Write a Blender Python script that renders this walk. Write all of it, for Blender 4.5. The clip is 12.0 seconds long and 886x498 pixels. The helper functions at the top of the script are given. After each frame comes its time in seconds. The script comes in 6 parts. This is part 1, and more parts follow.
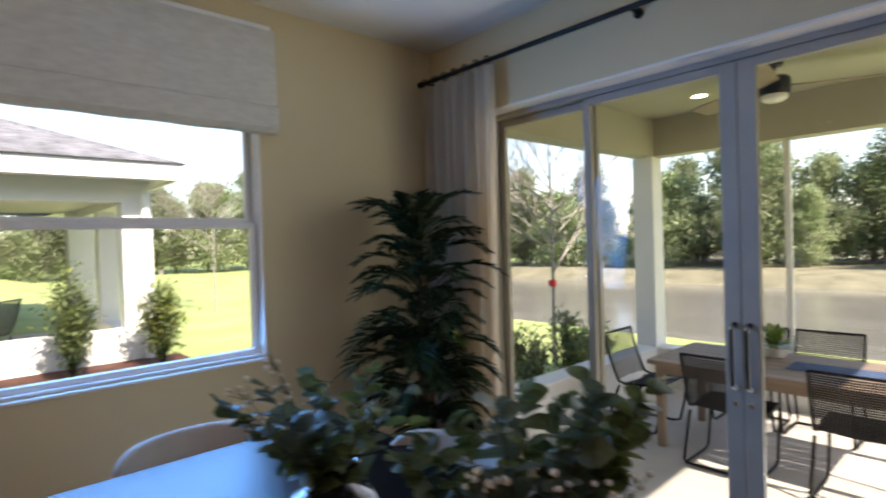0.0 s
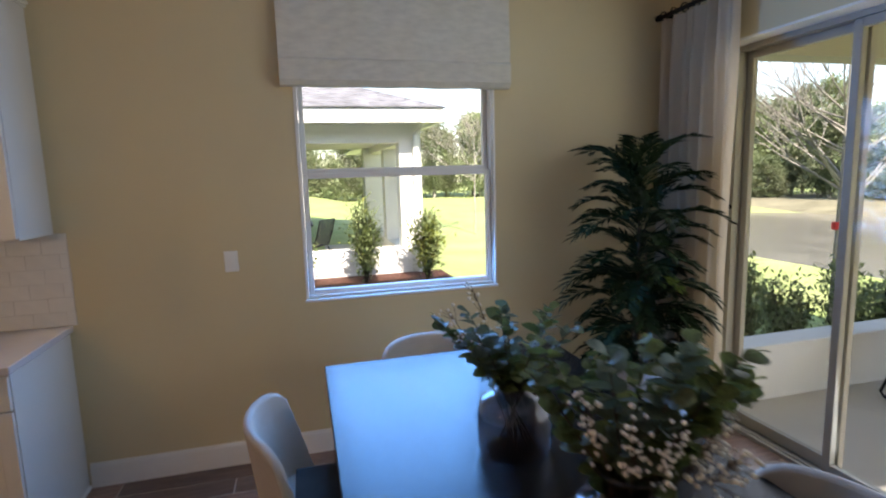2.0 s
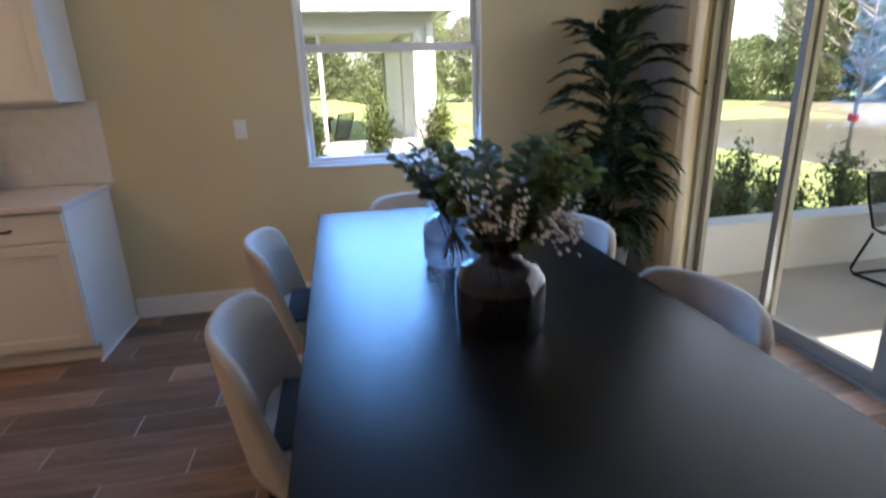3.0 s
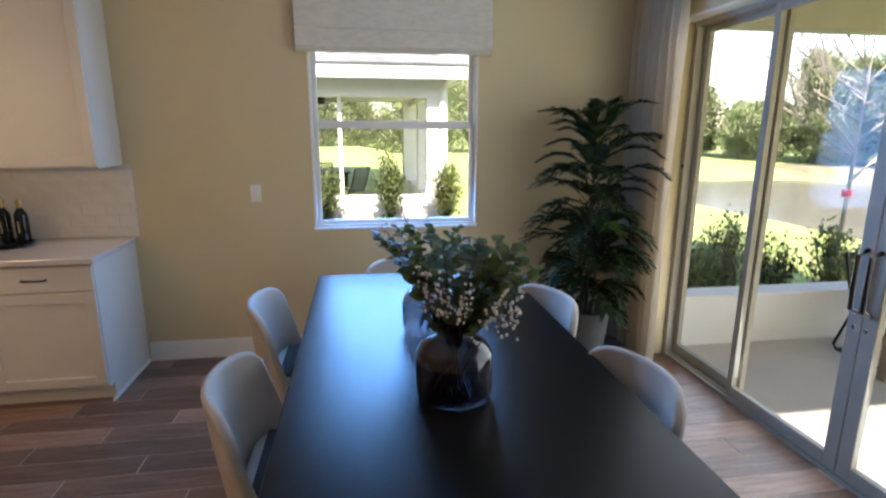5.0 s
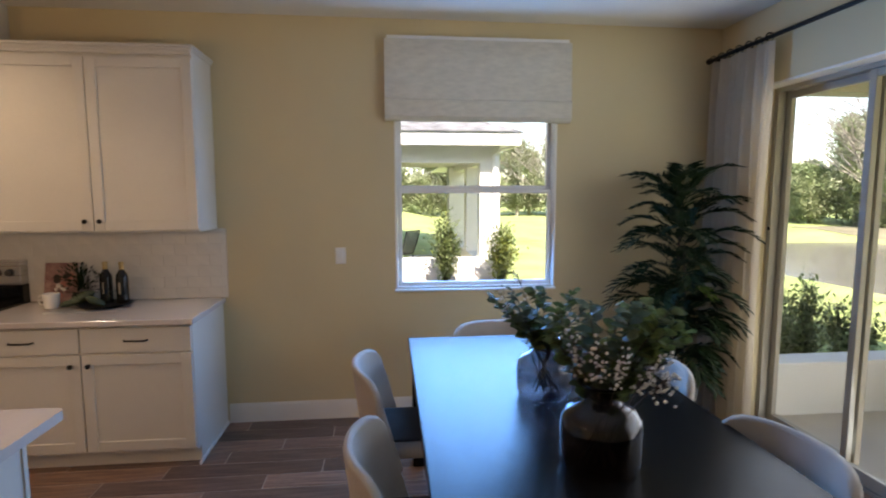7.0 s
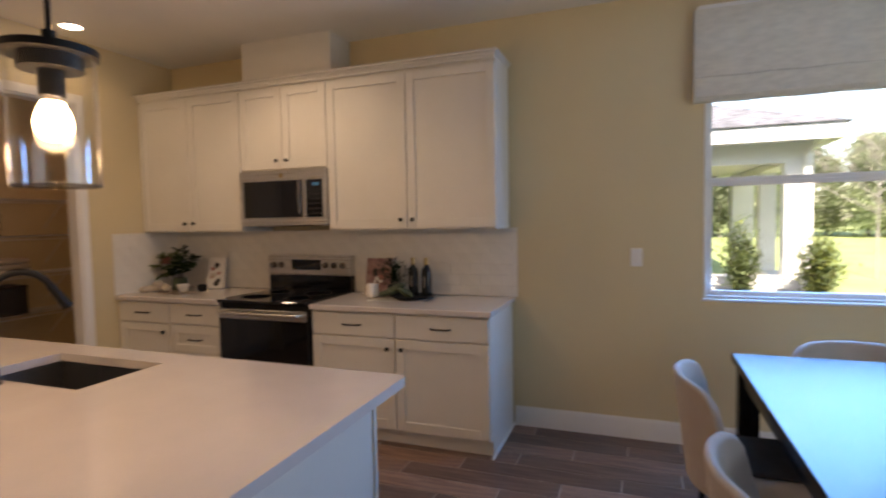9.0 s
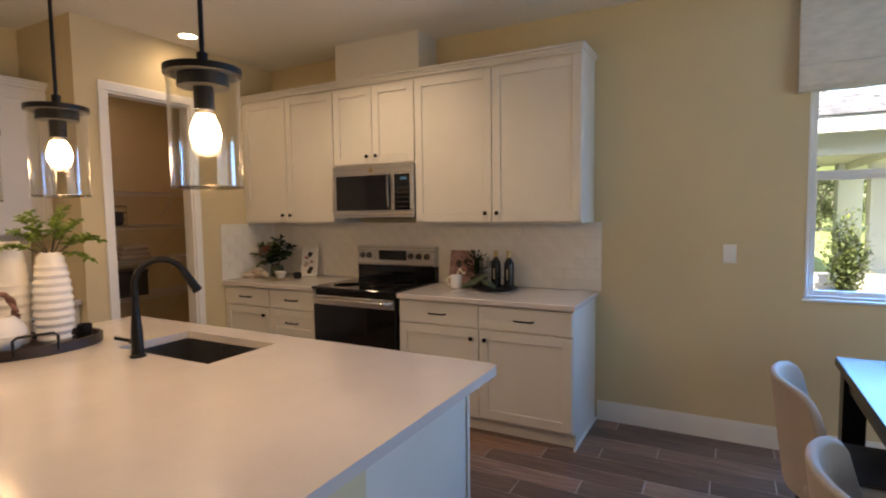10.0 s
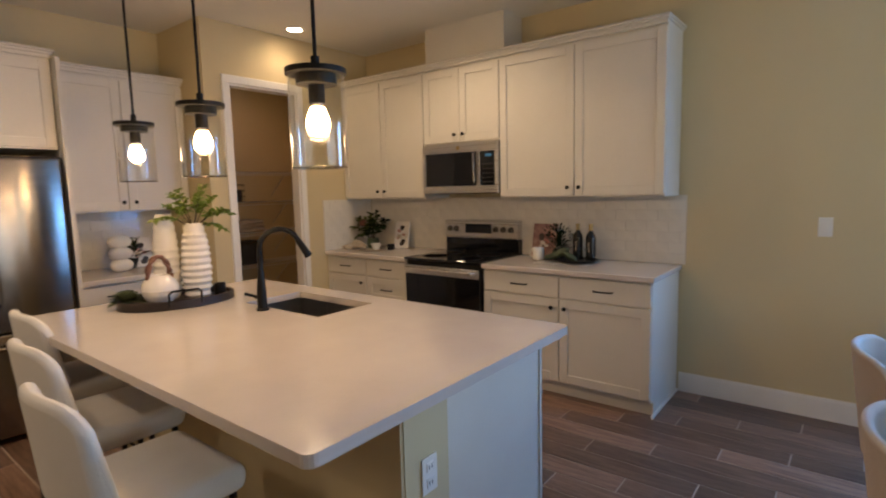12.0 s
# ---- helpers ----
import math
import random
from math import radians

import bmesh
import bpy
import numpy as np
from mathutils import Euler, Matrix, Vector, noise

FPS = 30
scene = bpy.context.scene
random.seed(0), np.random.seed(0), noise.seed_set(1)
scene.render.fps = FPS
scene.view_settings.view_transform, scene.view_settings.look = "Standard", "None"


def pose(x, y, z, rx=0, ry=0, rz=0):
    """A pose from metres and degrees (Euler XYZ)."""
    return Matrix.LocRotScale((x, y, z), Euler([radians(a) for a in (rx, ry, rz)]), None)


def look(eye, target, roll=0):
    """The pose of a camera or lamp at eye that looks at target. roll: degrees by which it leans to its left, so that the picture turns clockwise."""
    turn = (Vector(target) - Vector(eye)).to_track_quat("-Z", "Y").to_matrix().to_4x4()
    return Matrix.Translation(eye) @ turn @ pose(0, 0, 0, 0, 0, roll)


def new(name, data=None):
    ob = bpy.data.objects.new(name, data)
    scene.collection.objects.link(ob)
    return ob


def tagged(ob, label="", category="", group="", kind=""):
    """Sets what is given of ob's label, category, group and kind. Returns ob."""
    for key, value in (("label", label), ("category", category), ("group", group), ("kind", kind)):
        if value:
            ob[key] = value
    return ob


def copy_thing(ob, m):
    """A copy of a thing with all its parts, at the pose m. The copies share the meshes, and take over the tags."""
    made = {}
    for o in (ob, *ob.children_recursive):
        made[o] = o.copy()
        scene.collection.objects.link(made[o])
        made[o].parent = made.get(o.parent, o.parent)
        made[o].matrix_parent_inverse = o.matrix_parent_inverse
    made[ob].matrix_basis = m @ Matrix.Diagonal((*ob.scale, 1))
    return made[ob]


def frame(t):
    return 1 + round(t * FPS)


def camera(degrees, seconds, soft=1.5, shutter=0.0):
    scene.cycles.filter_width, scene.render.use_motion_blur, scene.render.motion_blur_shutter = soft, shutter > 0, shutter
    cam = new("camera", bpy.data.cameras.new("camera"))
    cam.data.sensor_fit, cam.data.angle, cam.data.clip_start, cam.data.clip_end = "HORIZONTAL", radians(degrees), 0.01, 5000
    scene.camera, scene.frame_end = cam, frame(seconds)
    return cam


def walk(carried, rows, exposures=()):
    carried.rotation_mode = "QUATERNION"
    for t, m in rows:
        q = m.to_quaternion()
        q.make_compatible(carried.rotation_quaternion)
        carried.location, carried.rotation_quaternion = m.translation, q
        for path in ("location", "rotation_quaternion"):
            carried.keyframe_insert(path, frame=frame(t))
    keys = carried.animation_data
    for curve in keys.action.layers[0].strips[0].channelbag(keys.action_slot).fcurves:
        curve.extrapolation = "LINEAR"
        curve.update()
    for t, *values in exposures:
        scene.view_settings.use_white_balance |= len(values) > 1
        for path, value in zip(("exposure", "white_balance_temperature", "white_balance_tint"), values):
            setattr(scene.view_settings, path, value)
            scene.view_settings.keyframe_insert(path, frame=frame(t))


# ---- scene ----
cam = camera(80.0, 12.0, soft=2.0, shutter=0.4)
PATH = [
    (0, (2.743, 1.218, 1.531), (1.265, 2.566, 1.503), -1.8),
    (0.5, (2.641, 1.044, 1.629), (0.961, 2.125, 1.534), -1.0),
    (1, (2.492, 1.108, 1.556), (0.655, 1.892, 1.457), -1.7),
    (1.5, (2.66, 1.179, 1.537), (0.76, 1.777, 1.367), -1.8),
    (2, (3.102, 1.246, 1.637), (1.187, 1.752, 1.358), -1.7),
    (2.5, (3.346, 1.31, 1.582), (1.433, 1.766, 1.218), -2.1),
    (3, (3.566, 1.441, 1.445), (1.693, 1.796, 0.839), -1.8),
    (3.2, (3.692, 1.493, 1.416), (1.833, 1.814, 0.75), -2.1),
    (4.8, (3.854, 1.636, 1.631), (1.949, 1.911, 1.089), -0.1),
    (5, (3.824, 1.569, 1.633), (1.897, 1.87, 1.191), 0.2),
    (5.5, (3.775, 1.606, 1.609), (1.814, 1.86, 1.306), 0.1),
    (6, (3.745, 1.525, 1.647), (1.782, 1.772, 1.357), 0.3),
    (6.5, (3.788, 1.375, 1.679), (1.818, 1.618, 1.436), 0.2),
    (8.5, (3.732, 0.798, 1.399), (1.747, 0.559, 1.361), -0.3),
    (9, (3.621, 0.867, 1.465), (1.75, 0.169, 1.352), -1.1),
    (9.5, (3.667, 0.85, 1.488), (1.88, -0.036, 1.35), -1.0),
    (10, (3.734, 0.834, 1.487), (1.978, -0.114, 1.343), -0.8),
    (10.5, (3.819, 0.803, 1.499), (2.082, -0.178, 1.356), -0.5),
    (11, (3.913, 0.797, 1.491), (2.196, -0.218, 1.343), -0.5),
    (11.5, (3.945, 0.825, 1.505), (2.263, -0.238, 1.299), -0.7),
    (12, (3.907, 0.996, 1.48), (2.346, -0.233, 1.253), -1.4),
]
EXPOSURES = [(0.0, 1.38, 7150, 21), (3.0, 1.7, 7000, 20), (5.0, 1.88, 7200, 19), (6.0, 1.78, 7250, 19), (8.5, 1.65, 7300, 23), (9.4, 1.78, 7250, 22), (10.3, 1.86, 7250, 17), (12.0, 1.84, 7300, 17)]
walk(cam, [(t, look(eye, target, roll)) for t, eye, target, roll in PATH], EXPOSURES)

# ---- light ----
world = bpy.data.worlds.new("world")
scene.world = world
world.use_nodes = True
wn = world.node_tree
sky = wn.nodes.new("ShaderNodeTexSky")
sky.sky_type, sky.sun_disc = "NISHITA", False
sky.sun_elevation, sky.sun_rotation = radians(38.7), radians(90)
sky.air_density, sky.dust_density = 1.0, 0.6
wn.links.new(sky.outputs[0], wn.nodes["Background"].inputs[0])
wn.nodes["Background"].inputs[1].default_value = 0.15

sun = new("sun", bpy.data.lights.new("sun", "SUN"))
sun.data.energy, sun.data.angle, sun.data.color = 5.0, radians(0.5), (1.0, 0.95, 0.86)
SUN_WAY = Vector((-1.0, 0.0, -0.8)).normalized()
sun.rotation_euler = SUN_WAY.to_track_quat("-Z", "Y").to_euler()


def area_lamp(name, place, target, w, h, power, color):
    ob = new(name, bpy.data.lights.new(name, "AREA"))
    ob.data.shape, ob.data.size, ob.data.size_y, ob.data.energy, ob.data.color = "RECTANGLE", w, h, power, color
    ob.matrix_world = look(place, target)
    return ob


def point_lamp(name, place, power, color, radius=0.03, spot=0):
    ob = new(name, bpy.data.lights.new(name, "SPOT" if spot else "POINT"))
    ob.data.energy, ob.data.color, ob.data.shadow_soft_size = power, color, radius
    ob.location = place
    if spot:
        ob.data.spot_size, ob.data.spot_blend = radians(spot), 0.6
    return ob


WARM = (1.0, 0.72, 0.42)
# lamps added inside sliding door and window to boost daylight; window one deep blue
area_lamp("door_daylight_fill", (1.9, 3.74, 1.2), (1.9, 0, 0.9), 2.7, 2.1, 13, (0.68, 0.83, 1.0))
area_lamp("window_blue_fill", (0.014, 1.83, 1.53), (3, 1.83, 1.2), 1.05, 1.14, 20, (0.1, 0.39, 1.0))


# ---- materials ----
def mat(name, color, rough=0.5, metal=0.0, var=0.12, scale=6.0, bump=0.1, fine=120.0, color2=None, stretch=(1, 1, 1), trans=0.0, ior=1.45, coat=0.0, each=0.0, sheen=0.0):
    m = bpy.data.materials.new(name)
    m.use_nodes = True
    nt = m.node_tree
    N, L = nt.nodes, nt.links
    b = N["Principled BSDF"]
    co = N.new("ShaderNodeTexCoord")
    mp = N.new("ShaderNodeMapping")
    mp.inputs["Scale"].default_value = stretch
    L.new(co.outputs["Object"], mp.inputs[0])
    n1 = N.new("ShaderNodeTexNoise")
    n1.inputs["Scale"].default_value, n1.inputs["Detail"].default_value = scale, 5
    n2 = N.new("ShaderNodeTexNoise")
    n2.inputs["Scale"].default_value, n2.inputs["Detail"].default_value = fine, 3
    for n in (n1, n2):
        L.new(mp.outputs[0], n.inputs["Vector"])
    c2 = color2 or tuple(c * (1 - 2 * var) for c in color)
    mx = N.new("ShaderNodeMix")
    mx.data_type = "RGBA"
    mx.inputs[6].default_value, mx.inputs[7].default_value = (*color, 1), (*c2, 1)
    add = N.new("ShaderNodeMath")
    add.operation = "MULTIPLY_ADD"
    add.inputs[1].default_value = 0.35
    L.new(n2.outputs[0], add.inputs[0])
    half = N.new("ShaderNodeMath")
    half.operation = "MULTIPLY"
    half.inputs[1].default_value = 0.65
    L.new(n1.outputs[0], half.inputs[0])
    L.new(half.outputs[0], add.inputs[2])
    ramp = N.new("ShaderNodeMapRange")
    ramp.inputs[1].default_value, ramp.inputs[2].default_value = 0.35, 0.65
    L.new(add.outputs[0], ramp.inputs[0])
    L.new(ramp.outputs[0], mx.inputs[0])
    out = mx.outputs[2]
    if each:
        info = N.new("ShaderNodeObjectInfo")
        hs = N.new("ShaderNodeHueSaturation")
        r = N.new("ShaderNodeMapRange")
        r.inputs[3].default_value, r.inputs[4].default_value = 1 - each, 1 + each
        L.new(info.outputs["Random"], r.inputs[0])
        L.new(r.outputs[0], hs.inputs["Value"])
        L.new(out, hs.inputs["Color"])
        out = hs.outputs[0]
    L.new(out, b.inputs["Base Color"])
    rr = N.new("ShaderNodeMapRange")
    rr.inputs[3].default_value, rr.inputs[4].default_value = max(rough * 0.85, 0.0), min(rough * 1.15, 1.0)
    L.new(n1.outputs[0], rr.inputs[0])
    L.new(rr.outputs[0], b.inputs["Roughness"])
    b.inputs["Metallic"].default_value = metal
    b.inputs["IOR"].default_value = ior
    b.inputs["Transmission Weight"].default_value = trans
    b.inputs["Coat Weight"].default_value = coat
    b.inputs["Sheen Weight"].default_value = sheen
    if bump:
        bp = N.new("ShaderNodeBump")
        bp.inputs["Strength"].default_value, bp.inputs["Distance"].default_value = bump, 0.004
        L.new(n2.outputs[0], bp.inputs["Height"])
        L.new(bp.outputs[0], b.inputs["Normal"])
    return m


def pane_mat(name, tint, rough=0.0, gloss=1.0, edge=0.5):
    """Thin window glass: clear through, with Fresnel gloss."""
    m = bpy.data.materials.new(name)
    m.use_nodes = True
    N, L = m.node_tree.nodes, m.node_tree.links
    N.remove(N["Principled BSDF"])
    t, g, f, x = N.new("ShaderNodeBsdfTransparent"), N.new("ShaderNodeBsdfGlossy"), N.new("ShaderNodeLayerWeight"), N.new("ShaderNodeMixShader")
    t.inputs[0].default_value = (*tint, 1)
    g.inputs["Roughness"].default_value = rough
    g.inputs[0].default_value = (gloss, gloss, gloss, 1)
    f.inputs[0].default_value = 0.5
    pw = N.new("ShaderNodeMath")
    pw.operation = "POWER"
    pw.inputs[1].default_value = 4.0
    L.new(f.outputs["Facing"], pw.inputs[0])
    ma = N.new("ShaderNodeMath")
    ma.operation = "MULTIPLY_ADD"
    ma.inputs[1].default_value, ma.inputs[2].default_value = edge, min(0.04, edge * 0.15)
    L.new(pw.outputs[0], ma.inputs[0])
    L.new(ma.outputs[0], x.inputs[0]), L.new(t.outputs[0], x.inputs[1]), L.new(g.outputs[0], x.inputs[2])
    L.new(x.outputs[0], N["Material Output"].inputs[0])
    return m


def glow(name, color, power):
    m = bpy.data.materials.new(name)
    m.use_nodes = True
    b = m.node_tree.nodes["Principled BSDF"]
    b.inputs["Base Color"].default_value = (*color, 1)
    b.inputs["Emission Color"].default_value = (*color, 1)
    b.inputs["Emission Strength"].default_value = power
    return m


M = {
    "wall": mat("wall_paint", (0.61, 0.505, 0.31), 0.75, var=0.03, scale=1.5, bump=0.15, fine=260),
    "ceiling": mat("ceiling_paint", (0.72, 0.69, 0.62), 0.85, var=0.03, scale=2, bump=0.3, fine=180),
    "trim": mat("trim_paint", (0.78, 0.76, 0.72), 0.4, var=0.03, bump=0.03),
    "cabinet": mat("cabinet_paint", (0.65, 0.615, 0.545), 0.38, var=0.03, scale=3, bump=0.04, fine=90),
    "quartz": mat("quartz", (0.58, 0.53, 0.49), 0.16, var=0.04, scale=5, bump=0.0, fine=300, coat=0.2),
    "tile": mat("glazed_tile", (0.72, 0.69, 0.63), 0.12, var=0.03, scale=9, bump=0.05, fine=25, each=0.02),
    "grout": mat("grout", (0.7, 0.67, 0.62), 0.9, var=0.05, bump=0.2),
    "steel": mat("stainless_steel", (0.3, 0.27, 0.24), 0.2, 1.0, var=0.12, stretch=(1, 1, 40), scale=5, fine=60, bump=0.03),
    "steel_h": mat("brushed_steel", (0.62, 0.6, 0.57), 0.28, 1.0, var=0.06, stretch=(1, 0.05, 30), scale=5, fine=60, bump=0.03),
    "black": mat("matte_black_metal", (0.015, 0.014, 0.013), 0.42, 0.6, var=0.15, bump=0.05),
    "bronze": mat("dark_bronze", (0.03, 0.022, 0.018), 0.35, 0.8, var=0.15, bump=0.05),
    "blackglass": mat("black_glass", (0.008, 0.008, 0.009), 0.06, var=0.05, bump=0.0),
    "sink": mat("dark_sink_steel", (0.24, 0.235, 0.235), 0.3, 0.9, var=0.1, bump=0.04, stretch=(1, 20, 1)),
    "plank": mat("wood_look_tile", (0.29, 0.175, 0.12), 0.34, var=0.28, scale=5, bump=0.12, fine=40, stretch=(9, 0.6, 1), each=0.4, color2=(0.1, 0.054, 0.037)),
    "floor_grout": mat("floor_grout", (0.5, 0.42, 0.35), 0.9, bump=0.2),
    "table": mat("black_stained_wood", (0.009, 0.0085, 0.0085), 0.24, var=0.3, scale=4, bump=0.2, fine=45, stretch=(0.7, 9, 1), ior=1.29),
    "fabric": mat("chair_fabric", (0.46, 0.42, 0.37), 0.85, var=0.07, scale=8, bump=0.5, fine=500, sheen=0.2),
    "chair_shell": mat("chair_back_fabric", (0.4, 0.33, 0.28), 0.8, var=0.07, scale=8, bump=0.5, fine=500, sheen=0.2),
    "boucle": mat("white_leather", (0.72, 0.69, 0.64), 0.55, var=0.04, scale=6, bump=0.25, fine=220),
    "cushion": mat("dark_cushion", (0.05, 0.045, 0.045), 0.9, var=0.2, bump=0.5, fine=300),
    "curtain": mat("linen_curtain", (0.72, 0.63, 0.5), 0.9, var=0.05, scale=10, bump=0.5, fine=400, stretch=(1, 1, 0.3)),
    "shade": mat("woven_shade", (0.72, 0.68, 0.58), 0.9, var=0.08, scale=14, bump=0.7, fine=300, stretch=(1, 1, 3)),
    "vinyl": mat("white_vinyl", (0.78, 0.765, 0.74), 0.35, var=0.02, bump=0.0),
    "alum": mat("grey_aluminium", (0.37, 0.345, 0.29), 0.5, 0.0, var=0.05, bump=0.02),
    "glass": pane_mat("window_glass", (0.96, 0.98, 0.97), edge=0.08),
    "clear": pane_mat("lamp_glass", (0.96, 0.96, 0.95), edge=0.9),
    "rim": pane_mat("polished_glass_edge", (0.8, 0.78, 0.74), edge=1.0),
    "smoke": pane_mat("smoked_glass", (0.45, 0.405, 0.4), edge=0.8),
    "smoke_light": pane_mat("pale_smoked_glass", (0.62, 0.59, 0.59), edge=0.8),
    "leaf": mat("palm_leaf", (0.014, 0.028, 0.007), 0.6, var=0.3, scale=20, bump=0.1, ior=1.2),
    "leaf_light": mat("fresh_palm_leaf", (0.22, 0.31, 0.06), 0.45, var=0.2, scale=20, bump=0.1),
    "euca": mat("eucalyptus_leaf", (0.16, 0.2, 0.06), 0.5, var=0.35, scale=25, bump=0.1, each=0.25),
    "euca2": mat("grey_leaf", (0.14, 0.175, 0.1), 0.5, var=0.25, scale=25, bump=0.1),
    "stem": mat("brown_stem", (0.07, 0.045, 0.025), 0.7, var=0.2, bump=0.2),
    "berry": mat("white_berry", (0.75, 0.71, 0.62), 0.5, var=0.06, bump=0.05),
    "planter": mat("grey_planter", (0.09, 0.088, 0.085), 0.6, var=0.1, bump=0.2),
    "soil": mat("moss_soil", (0.05, 0.04, 0.025), 0.95, var=0.4, bump=0.8, fine=60),
    "ceramic": mat("white_ceramic", (0.74, 0.71, 0.66), 0.22, var=0.04, scale=8, bump=0.05),
    "darkwood": mat("dark_wood", (0.03, 0.018, 0.015), 0.4, var=0.3, bump=0.2, stretch=(1, 8, 1)),
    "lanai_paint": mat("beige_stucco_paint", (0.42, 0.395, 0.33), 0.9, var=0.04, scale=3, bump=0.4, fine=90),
    "concrete": mat("lanai_concrete", (0.56, 0.52, 0.46), 0.8, var=0.08, scale=2.5, bump=0.3, fine=90),
    "stucco": mat("white_stucco", (0.74, 0.73, 0.69), 0.9, var=0.04, scale=3, bump=0.6, fine=70),
    "lawn": mat("lawn_soil", (0.27, 0.36, 0.1), 0.95, var=0.2, scale=0.8, bump=0.8, fine=40, color2=(0.42, 0.45, 0.18)),
    "water": mat("pond_water", (0.24, 0.225, 0.19), 0.16, var=0.15, scale=0.4, bump=0.5, fine=3, stretch=(1, 2.5, 1)),
    "bank": mat("sandy_bank", (0.3, 0.27, 0.17), 0.95, var=0.25, scale=1.2, bump=0.5, fine=20),
    "shingle": mat("roof_shingle", (0.23, 0.23, 0.25), 0.9, var=0.25, scale=5, bump=0.5, fine=60, each=0.15),
    "mulch": mat("red_mulch", (0.14, 0.05, 0.03), 0.95, var=0.4, scale=20, bump=1.0, fine=60),
    "bush": mat("bush_leaf", (0.28, 0.35, 0.15), 0.6, var=0.35, scale=7, bump=0.0),
    "bush2": mat("yellow_bush_leaf", (0.3, 0.34, 0.07), 0.6, var=0.3, scale=7, bump=0.0),
    "tree_leaf": mat("woods_leaf", (0.2, 0.27, 0.12), 0.7, var=0.4, scale=0.3, bump=0.0, color2=(0.34, 0.35, 0.22), fine=2, each=0.35),
    "bark": mat("bark", (0.33, 0.3, 0.26), 0.9, var=0.25, bump=0.5, fine=40),
    "ribbon": mat("red_ribbon", (0.6, 0.03, 0.03), 0.6, bump=0.1),
    "rope": mat("black_rope", (0.02, 0.02, 0.022), 0.8, var=0.2, bump=0.4),
    "slatwood": mat("grey_brown_wood", (0.3, 0.22, 0.16), 0.55, var=0.15, scale=5, bump=0.2, stretch=(0.7, 9, 1), each=0.1),
    "cloth_blue": mat("blue_runner", (0.06, 0.1, 0.2), 0.9, bump=0.4, fine=300),
    "wire": mat("white_wire", (0.7, 0.68, 0.64), 0.4, var=0.02, bump=0.0),
    "basket": mat("dark_basket", (0.03, 0.025, 0.022), 0.6, var=0.2, bump=0.2),
    "towel": mat("folded_towel", (0.5, 0.42, 0.33), 0.95, var=0.1, bump=0.7, fine=300),
    "bottle": mat("dark_bottle_glass", (0.008, 0.008, 0.007), 0.07, var=0.1, bump=0.0),
    "gold": mat("gold_foil", (0.5, 0.36, 0.16), 0.35, 0.7, var=0.1, bump=0.1),
    "bluelight": mat("clock_digits", (0.05, 0.25, 0.5), 0.4, bump=0.0),
    "pinkwood": mat("reddish_brown_wood", (0.26, 0.12, 0.085), 0.5, var=0.3, scale=20, bump=0.2),
    "pink": mat("pink_petal", (0.5, 0.2, 0.16), 0.7, var=0.25, bump=0.2),
    "cookbook": mat("cookbook_print", (0.16, 0.045, 0.045), 0.4, scale=16, bump=0.0, color2=(0.42, 0.27, 0.24)),
    "bulb": glow("bulb_glow", (1.0, 0.66, 0.34), 14.0),
    "down": glow("downlight_glow", (1.0, 0.8, 0.55), 9.0),
}

# leaves let some light through
for key in ("tree_leaf", "bush", "bush2", "euca", "euca2", "leaf_light"):
    N, L = M[key].node_tree.nodes, M[key].node_tree.links
    b = N["Principled BSDF"]
    tl, mx = N.new("ShaderNodeBsdfTranslucent"), N.new("ShaderNodeMixShader")
    mx.inputs[0].default_value = 0.42
    L.new(b.inputs["Base Color"].links[0].from_socket, tl.inputs[0])
    L.new(b.outputs[0], mx.inputs[1]), L.new(tl.outputs[0], mx.inputs[2])
    L.new(mx.outputs[0], N["Material Output"].inputs[0])

for key in ("steel",):
    N, L = M[key].node_tree.nodes, M[key].node_tree.links
    tg = N.new("ShaderNodeTangent")
    tg.direction_type, tg.axis = "RADIAL", "Z"
    L.new(tg.outputs[0], N["Principled BSDF"].inputs["Tangent"])
    N["Principled BSDF"].inputs["Anisotropic"].default_value = 0.85
    N["Principled BSDF"].inputs["Anisotropic Rotation"].default_value = 0.25


# ---- building helpers ----
def bx(bm, x0, x1, y0, y1, z0, z1, bevel=0.0, seg=1, m=None):
    r = bmesh.ops.create_cube(bm, size=1.0)
    vs = r["verts"]
    for v in vs:
        v.co = Vector(((x0 + x1) / 2 + v.co.x * (x1 - x0), (y0 + y1) / 2 + v.co.y * (y1 - y0), (z0 + z1) / 2 + v.co.z * (z1 - z0)))
    es = {e for v in vs for e in v.link_edges}
    if bevel:
        g = bmesh.ops.bevel(bm, geom=list(es), offset=bevel, segments=seg, affect="EDGES", profile=0.5)
        vs = list({v for f in g["faces"] for v in f.verts} | {v for v in vs if v.is_valid})
    if m is not None:
        bmesh.ops.transform(bm, matrix=m, verts=vs)
    return vs


def cyl(bm, p0, p1, r0, r1=None, seg=16, caps=True):
    p0, p1 = Vector(p0), Vector(p1)
    r1 = r0 if r1 is None else r1
    d = p1 - p0
    m = Matrix.Translation((p0 + p1) / 2) @ d.to_track_quat("Z", "Y").to_matrix().to_4x4()
    return bmesh.ops.create_cone(bm, cap_ends=caps, segments=seg, radius1=r0, radius2=r1, depth=d.length, matrix=m)["verts"]


